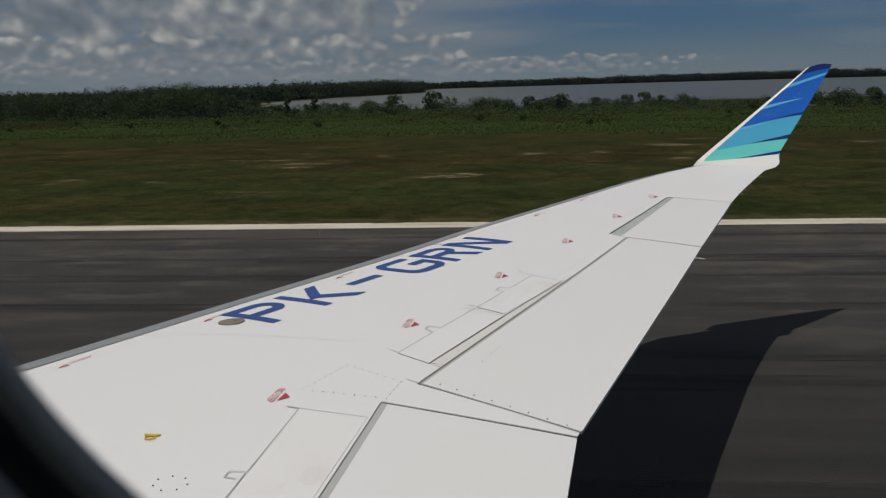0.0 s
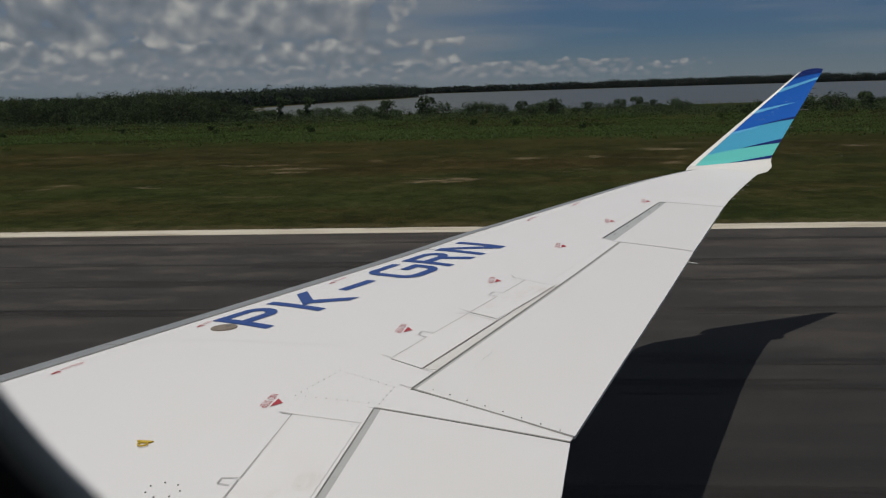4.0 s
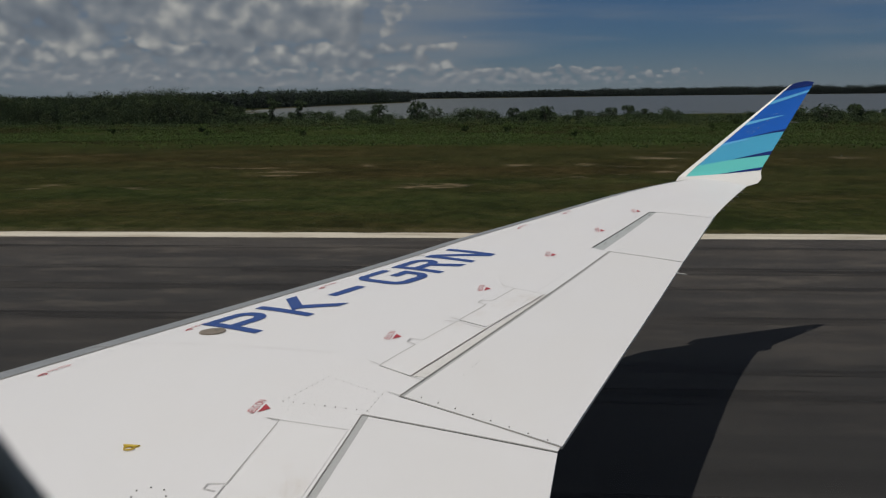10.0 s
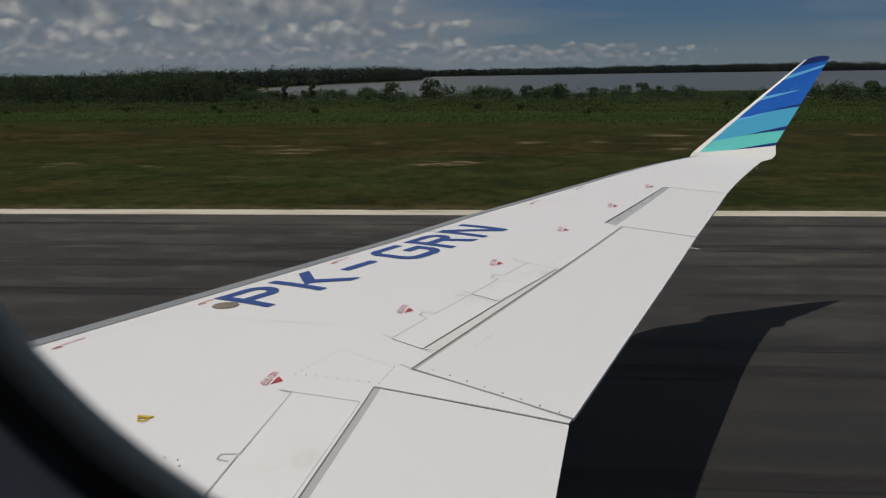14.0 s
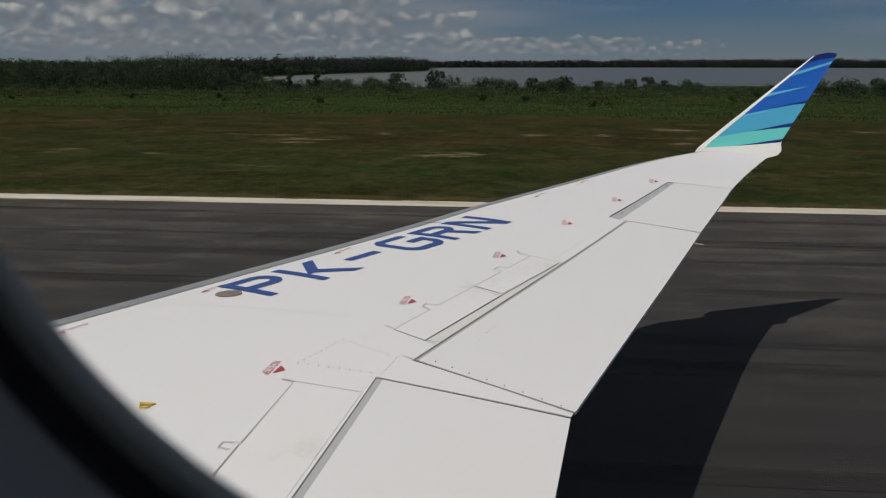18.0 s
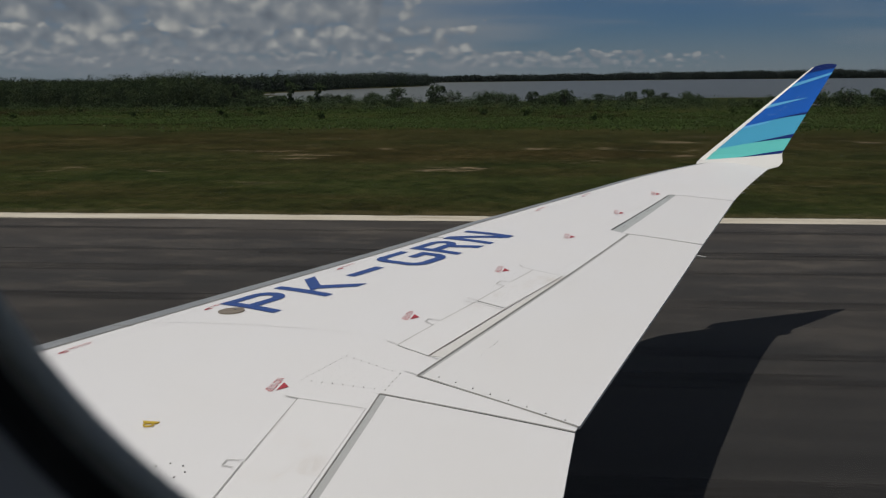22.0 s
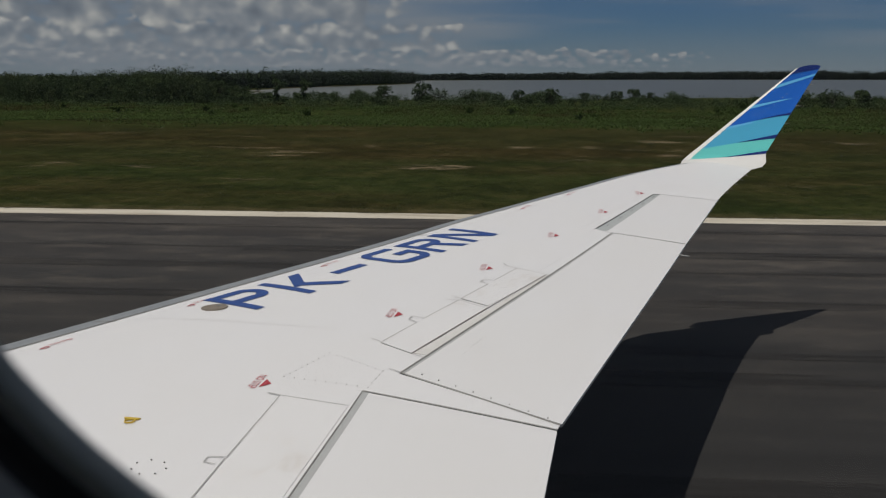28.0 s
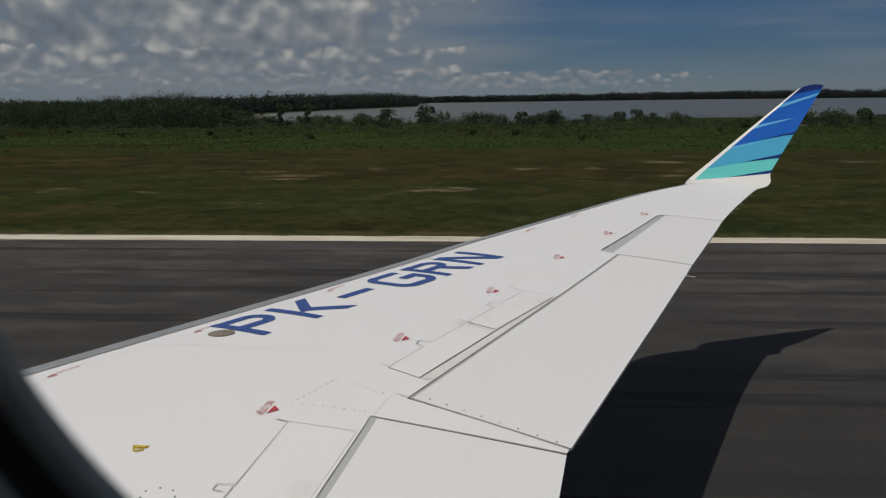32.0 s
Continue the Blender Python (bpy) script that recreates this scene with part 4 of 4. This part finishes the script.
# markings that the airplane has rolled past or still has ahead
for k in range(4):
    for side in (1, -1):
        y = CY + side * (2.6 + 3.7 * k)
        tagged(slab("threshold_stripe", 152, 182, y - 1.2, y + 1.2, -0.01, 0.005, LINE_PAINT), "white painted threshold stripe on asphalt", "road marking", "threshold stripes", "structure")
for x0 in (62, -62):
    for side in (1, -1):
        y = CY + side * 9.6
        tagged(slab("touchdown_stripe", x0, x0 + 22, y - 1.5, y + 1.5, -0.01, 0.005, LINE_PAINT), "white painted touchdown stripe on asphalt", "road marking", "touchdown stripes", "structure")
rng = random.Random(5)
for k in range(13):
    y = rng.uniform(6.5, 19.5) if k < 9 else 4.6 + 1.05 * (k - 8)
    x0 = rng.uniform(-60, 0)
    tagged(slab("tyre_mark", x0, x0 + rng.uniform(25, 90), y, y + rng.uniform(0.25, 0.55), -0.01, 0.0020 + 0.0004 * k, TYRE), "dark rubber tyre mark along the runway", "tyre mark", "tyre marks", "structure")
bm = bmesh.new()
grid_into(bm, [[(x, y, -3.4) for x in (-4300, 0, 4300)] for y in (200, 1200, 4900)])
bmesh.ops.recalc_face_normals(bm, faces=bm.faces)
tagged(part("water", bm, WATER, None, "wide calm grey river behind the shore"), category="water", kind="structure")


# ---- vegetation ----
def leaf_cloud(rng, centre, radii, count, size, verts, faces, upright=0.3):
    """Small bent leaf sprays spread through the outer part of a crown."""
    for _ in range(count):
        d = Vector((rng.gauss(0, 1), rng.gauss(0, 1), rng.gauss(0, 1))).normalized() * rng.uniform(0.55, 1.0)
        c = Vector((centre[0] + d.x * radii[0], centre[1] + d.y * radii[1], centre[2] + d.z * radii[2]))
        n = (d + Vector((rng.uniform(-1, 1), rng.uniform(-1, 1), rng.uniform(0, 1) + upright))).normalized()
        t = n.orthogonal().normalized()
        t.rotate(Matrix.Rotation(rng.uniform(0, 6.28), 3, n))
        b = n.cross(t)
        s = size * rng.uniform(0.6, 1.4)
        i = len(verts)
        verts += [tuple(c - t * s), tuple(c + b * s * 0.55 + n * s * 0.2), tuple(c + t * s), tuple(c - b * s * 0.55 + n * s * 0.2)]
        faces.append((i, i + 1, i + 2, i + 3))


def trunk_into(verts, faces, base, tip, r0, r1, sides=5):
    i = len(verts)
    for p, r in ((base, r0), (tip, r1)):
        for k in range(sides):
            a = 6.283 * k / sides
            verts.append((p[0] + r * math.cos(a), p[1] + r * math.sin(a), p[2]))
    for k in range(sides):
        j = (k + 1) % sides
        faces.append((i + k, i + j, i + sides + j, i + sides + k))


def make_tree(name, seed, height, spread, clumps, leaves, size, label, category, mat):
    rng = random.Random(seed)
    thing = tagged(new(name), label, category, "shore trees and bushes")
    v, f = [], []
    trunk_into(v, f, (0, 0, -0.3), (0, 0, height * 0.55), 0.05 * height ** 0.7, 0.02 * height ** 0.7)
    lv, lf = [], []
    for k in range(clumps):
        a = rng.uniform(0, 6.283)
        r = spread * rng.uniform(0.1, 0.8)
        z = height * rng.uniform(0.14, 0.84) * (1 - 0.35 * r / spread)
        c = (r * math.cos(a), r * math.sin(a), z)
        trunk_into(v, f, (0, 0, z * 0.4), c, 0.025 * height ** 0.6, 0.008 * height ** 0.6, 4)
        q = spread * rng.uniform(0.34, 0.52)
        leaf_cloud(rng, c, (q, q, q * 0.7), leaves, size, lv, lf)
    raw("trunk", v, f, BARK, thing)
    raw("crown", lv, lf, mat, thing)
    return thing


protos = [make_tree("tree", 11, 6.0, 2.6, 14, 34, 0.32, "dark green mangrove tree on the low shore", "tree", LEAF),
          make_tree("tree", 12, 7.2, 2.2, 13, 34, 0.32, "tall dark green mangrove tree on the low shore", "tree", LEAF),
          make_tree("bush", 13, 2.8, 2.0, 10, 30, 0.24, "low dark green bush beside the river", "bush", LEAF),
          make_tree("bush", 14, 3.6, 3.0, 14, 30, 0.26, "wide dark green bush beside the river", "bush", LEAF),
          make_tree("bush", 15, 1.8, 1.4, 8, 26, 0.2, "small green bush in the scrub", "bush", SCRUB)]


def angle_x(bearing, d):
    """Sideways place at depth d for a bearing given in degrees from straight out."""
    return d * math.tan(radians(bearing))


rng = random.Random(21)
spots = []
for k in range(76):
    b = rng.uniform(-17.0, 19.5)
    d = rng.uniform(205, 262)
    spots.append((b, d, rng.choice((2, 2, 3, 3, 2, 2, 3, 0)), rng.uniform(0.48, 0.92)))
for k in range(14):
    spots.append((rng.uniform(-30, 20), rng.uniform(120, 195), 4, rng.uniform(0.6, 1.1)))
spots += [(-5.9, 226, 0, 0.95), (-5.2, 230, 3, 1.0), (-3.4, 232, 3, 1.0), (-2.5, 238, 3, 0.9), (14.5, 205, 3, 1.1), (16.2, 200, 3, 1.2), (17.6, 204, 0, 0.75), (40.0, 190, 0, 1.3), (-12.5, 225, 1, 0.9), (-14.0, 218, 1, 0.95), (-17.0, 222, 1, 0.9), (-20.5, 216, 1, 0.85)]
first = set()
for b, d, k, s in spots:
    x = angle_x(b, d)
    m = Matrix.Translation((x, d, terrain(x, d))) @ Matrix.Rotation(rng.uniform(0, 6.28), 4, "Z") @ Matrix.Diagonal((s, s, s, 1))
    if k not in first:
        first.add(k)
        protos[k].matrix_basis = m
    else:
        q = copy_thing(protos[k], m)
        q.matrix_basis = m


def forest(name, count, place, height, leaf, per, mat, label, seed):
    rng = random.Random(seed)
    v, f = [], []
    for _ in range(count):
        x, y = place(rng)
        z = terrain(x, y)
        h = rng.uniform(*height) * (wood_height(x, y) if y < 400 else 0.72 + 0.00042 * y if y < 1150 else 0.58 + 0.00070 * (y - 1560))
        h *= 0.94 + (0.75 if y < 420 else 0.40) * lump(x, y, 0.045 if y < 420 else 0.02, 6.0)
        r = h * rng.uniform(0.30, 0.50)
        if y < 500 and rng.random() < 0.06:
            h, r = h * 1.14, r * 0.9
        trunk_into(v, f, (x, y, z - 0.2), (x, y, z + h * 0.7), 0.03 * h, 0.01 * h, 3)
        if y < 400:
            r *= 1.25
            for c in range(6):
                a, q, k = rng.uniform(0, 6.283), rng.uniform(0.1, 0.62 if c < 4 else 0.25), (0.16, 0.30, 0.45, 0.58, 0.68, 0.76)[c]
                leaf_cloud(rng, (x + q * r * math.cos(a), y + q * r * math.sin(a), z + h * k), (r * (0.74, 0.70, 0.62, 0.54, 0.42, 0.36)[c], r * (0.6, 0.6, 0.6, 0.5, 0.36, 0.26)[c], h * (0.19, 0.18, 0.17, 0.16, 0.13, 0.10)[c]), per * 4 // 6, leaf, v, f)
            continue
        for c in range(3):
            leaf_cloud(rng, (x + rng.uniform(-.5, .5) * r, y + rng.uniform(-.5, .5) * r, z + h * (0.22 + 0.25 * c)), (r * (1.15 - 0.27 * c), r, h * 0.24), per, leaf, v, f)
    return tagged(raw(name, v, f, mat), label, "forest", kind="stuff")


def near_wood(rng):
    d = rng.uniform(212, 420) if rng.random() < 0.5 else rng.uniform(208, 250)
    b = -18.0 - 22 * rng.random() if rng.random() < 0.85 else rng.gauss(-18.0, 1.6)
    return angle_x(b, d), d


def wood_height(x, y):
    """Lower towards the wood's open end."""
    return 0.40 + 0.60 * smooth(-14.5, -20.0, math.degrees(math.atan2(x, y)))


forest("mangrove_forest", 420, near_wood, (3.0, 6.8), 0.15, 84, LEAF, "dense dark green mangrove forest along the shore", 31)
forest("mangrove_forest", 420, near_wood, (3.0, 7.0), 0.15, 84, LEAF_OLIVE, "olive green mangrove trees within the shore forest", 34)
forest("mangrove_forest", 330, near_wood, (4.2, 8.0), 0.16, 84, LEAF_DEEP, "tall deep green mangrove trees within the shore forest", 35)
forest("mangrove_forest", 110, lambda g: (lambda d, b: (angle_x(b, d), d))(g.uniform(212, 262), g.uniform(-40, -19)), (4.8, 6.8), 0.17, 130, LEAF, "taller single mangrove crowns over the shore forest", 36)
def headland(g):
    y = 425 + 520 * g.random() ** 1.3
    return headland_x(y) - 7 - (16 + 0.10 * (y - 425)) * g.random() ** 1.5, y


def behind_wood(g):
    d = g.uniform(420, 640)
    return angle_x(g.uniform(-42, -17.5), d), d


def far_bank(g):
    x = -420 + 2000 * g.random() ** 1.1
    return x, far_edge(x) + 35 + 110 * g.random() ** 2


forest("headland_forest", 900, headland, (7.6, 10.6), 0.55, 20, LEAF_HAZED, "dark wooded headland across the water", 32)
forest("headland_forest", 420, headland, (8.0, 12.0), 0.60, 16, LEAF_DEEP, "deep green trees on the headland", 37)
forest("backwoods", 700, behind_wood, (6.5, 9.0), 0.55, 16, LEAF_DEEP, "dark trees behind the shore forest", 38)
forest("far_forest", 2800, far_bank, (13.0, 17.0), 1.7, 14, LEAF_HAZED, "far dark line of trees on the other bank", 33)


def tall_grass(name, count, mat, label, seed, need):
    """Soft clumps of grass blades that grow thicker past the mown strip."""
    r = random.Random(seed)
    v, f = [], []
    while count:
        y = 60 + 150 * r.random() ** 1.35
        x = field_x(y, r)
        if lump(x, y * 0.6, 0.05, seed * 1.7) + 0.5 * lump(x, y, 0.16, seed) - 1.3 * smooth(96, 60, y + 12 * lump(x, 0, 0.06, 2.0) + 7 * lump(x, y, 0.2, 2.6)) < r.uniform(need - 0.3, need + 0.3):
            continue
        count -= 1
        z = terrain(x, y)
        h = r.uniform(0.14, 0.36) * (0.14 + 0.86 * smooth(60, 150, y)) * (0.85 + 0.7 * lump(x, y * 0.5, 0.09, 8.0))
        for b in range(6):
            a = r.uniform(0, 6.283)
            c, q = math.cos(a), math.sin(a)
            lean = h * r.uniform(0.8, 2.2)
            wv = 0.012 + 0.0004 * y
            o = r.uniform(0.0, 0.9)
            bx, by = x + c * o, y + q * o
            i = len(v)
            v += [(bx - q * wv, by + c * wv, z - 0.02), (bx + q * wv, by - c * wv, z - 0.02), (bx + c * lean * 0.4 + q * wv, by + q * lean * 0.4 - c * wv, z + h), (bx + c * lean * 0.4 - q * wv, by + q * lean * 0.4 + c * wv, z + h), (bx + c * lean * 1.5, by + q * lean * 1.5, z + h * 0.85)]
            f += [(i, i + 1, i + 2, i + 3), (i + 3, i + 2, i + 4)]
    return tagged(raw(name, v, f, mat), label, "grass", kind="stuff")


def tufts(name, count, place, height, width, mat, label, seed, blades=4):
    v, f = [], []
    r = random.Random(seed)
    for _ in range(count):
        x, y = place(r)
        z = terrain(x, y)
        h = r.uniform(*height)
        for b in range(blades):
            a = r.uniform(0, 6.283)
            c, s = math.cos(a), math.sin(a)
            o = r.uniform(0, width)
            lean = r.uniform(0.7, 1.8) * h
            i = len(v)
            px, py = x + c * o, y + s * o
            wv = width * 0.45
            v += [(px - s * wv, py + c * wv, z - 0.02), (px + s * wv, py - c * wv, z - 0.02), (px + c * lean, py + s * lean, z + h)]
            f.append((i, i + 1, i + 2))
    return tagged(raw(name, v, f, mat), label, "grass", kind="stuff")


def field_x(y, r, m=1.15):
    return r.uniform(-0.62 * y * m - 2, 0.40 * y * m + 2)


def scrub(r):
    while True:
        y = 63 + 139 * r.random() ** 1.1
        x = field_x(y, r)
        if lump(x * 0.5, y, 0.06, 9.0) + 0.45 * lump(x, y, 0.2, 4.0) - 0.8 * smooth(90, 48, y) > r.uniform(-0.45, 0.35):
            return x, y


tufts("scrub", 9000, scrub, (0.06, 0.22), 0.12, SCRUB, "green scrub and short grass on low ground", 42)
tall_grass("tall_grass", 23000, SCRUB, "tall green grass past the mown strip", 43, -0.15)
tall_grass("tall_grass", 7000, GRASS_DRY, "dry straw-coloured grass past the mown strip", 44, 0.10)


def low_domes(name, count, place, height, wide, leaf, per, mat, label, category, seed):
    """Low bushes and clumps that grow into one another."""
    r = random.Random(seed)
    v, f = [], []
    for _ in range(count):
        x, y = place(r)
        z = terrain(x, y)
        h = r.uniform(*height)
        q = h * r.uniform(*wide)
        leaf_cloud(r, (x, y, z + h * 0.35), (q, q, h * 0.6), per, leaf, v, f, 0.8)
    return tagged(raw(name, v, f, mat), label, category, kind="stuff")


def shore_strip(r):
    d = r.uniform(188, 262)
    return angle_x(r.uniform(-40, 21), d), d


def field_edge(r):
    while True:
        d = 66 + 126 * r.random()
        x = field_x(d, r)
        if lump(x * 0.35, d, 0.07, 2.0) + 0.5 * lump(x, d, 0.25, 5.0) - 0.9 * smooth(92, 50, d) > r.uniform(-0.15, 0.55):
            return x, d


low_domes("shore_thicket", 1500, shore_strip, (0.8, 2.2), (0.7, 1.4), 0.18, 36, LEAF, "dark green thicket of low bushes along the river", "bushes", 51)
low_domes("field_scrub", 1300, field_edge, (0.25, 0.85), (0.8, 2.0), 0.08, 40, SCRUB, "green and olive scrub clumps in the grassland", "scrub", 52)


def runway_light(x):
    thing = tagged(new("runway_light"), "small white runway edge light on a short stem", "runway light", "runway edge lights")
    for nm, z0, z1, r0, r1, mat in (("base", 0.0, 0.04, 0.12, 0.11, SLOT_GREY), ("stem", 0.04, 0.22, 0.025, 0.025, YELLOW), ("lens", 0.22, 0.34, 0.06, 0.045, LIP_WHITE)):
        b = bmesh.new()
        bmesh.ops.create_cone(b, cap_ends=True, segments=14, radius1=r0, radius2=r1, depth=z1 - z0, matrix=Matrix.Translation((0, 0, (z0 + z1) / 2)))
        part(nm, b, mat, thing)
    thing.location = (x, 21.75, terrain(x, 21.75) - 0.005)
    return thing


lamp = runway_light(-34.0)
for x in (-94.0, 26.0, 86.0, 146.0):
    copy_thing(lamp, Matrix.Translation((x, 21.75, terrain(x, 21.75) - 0.005)))
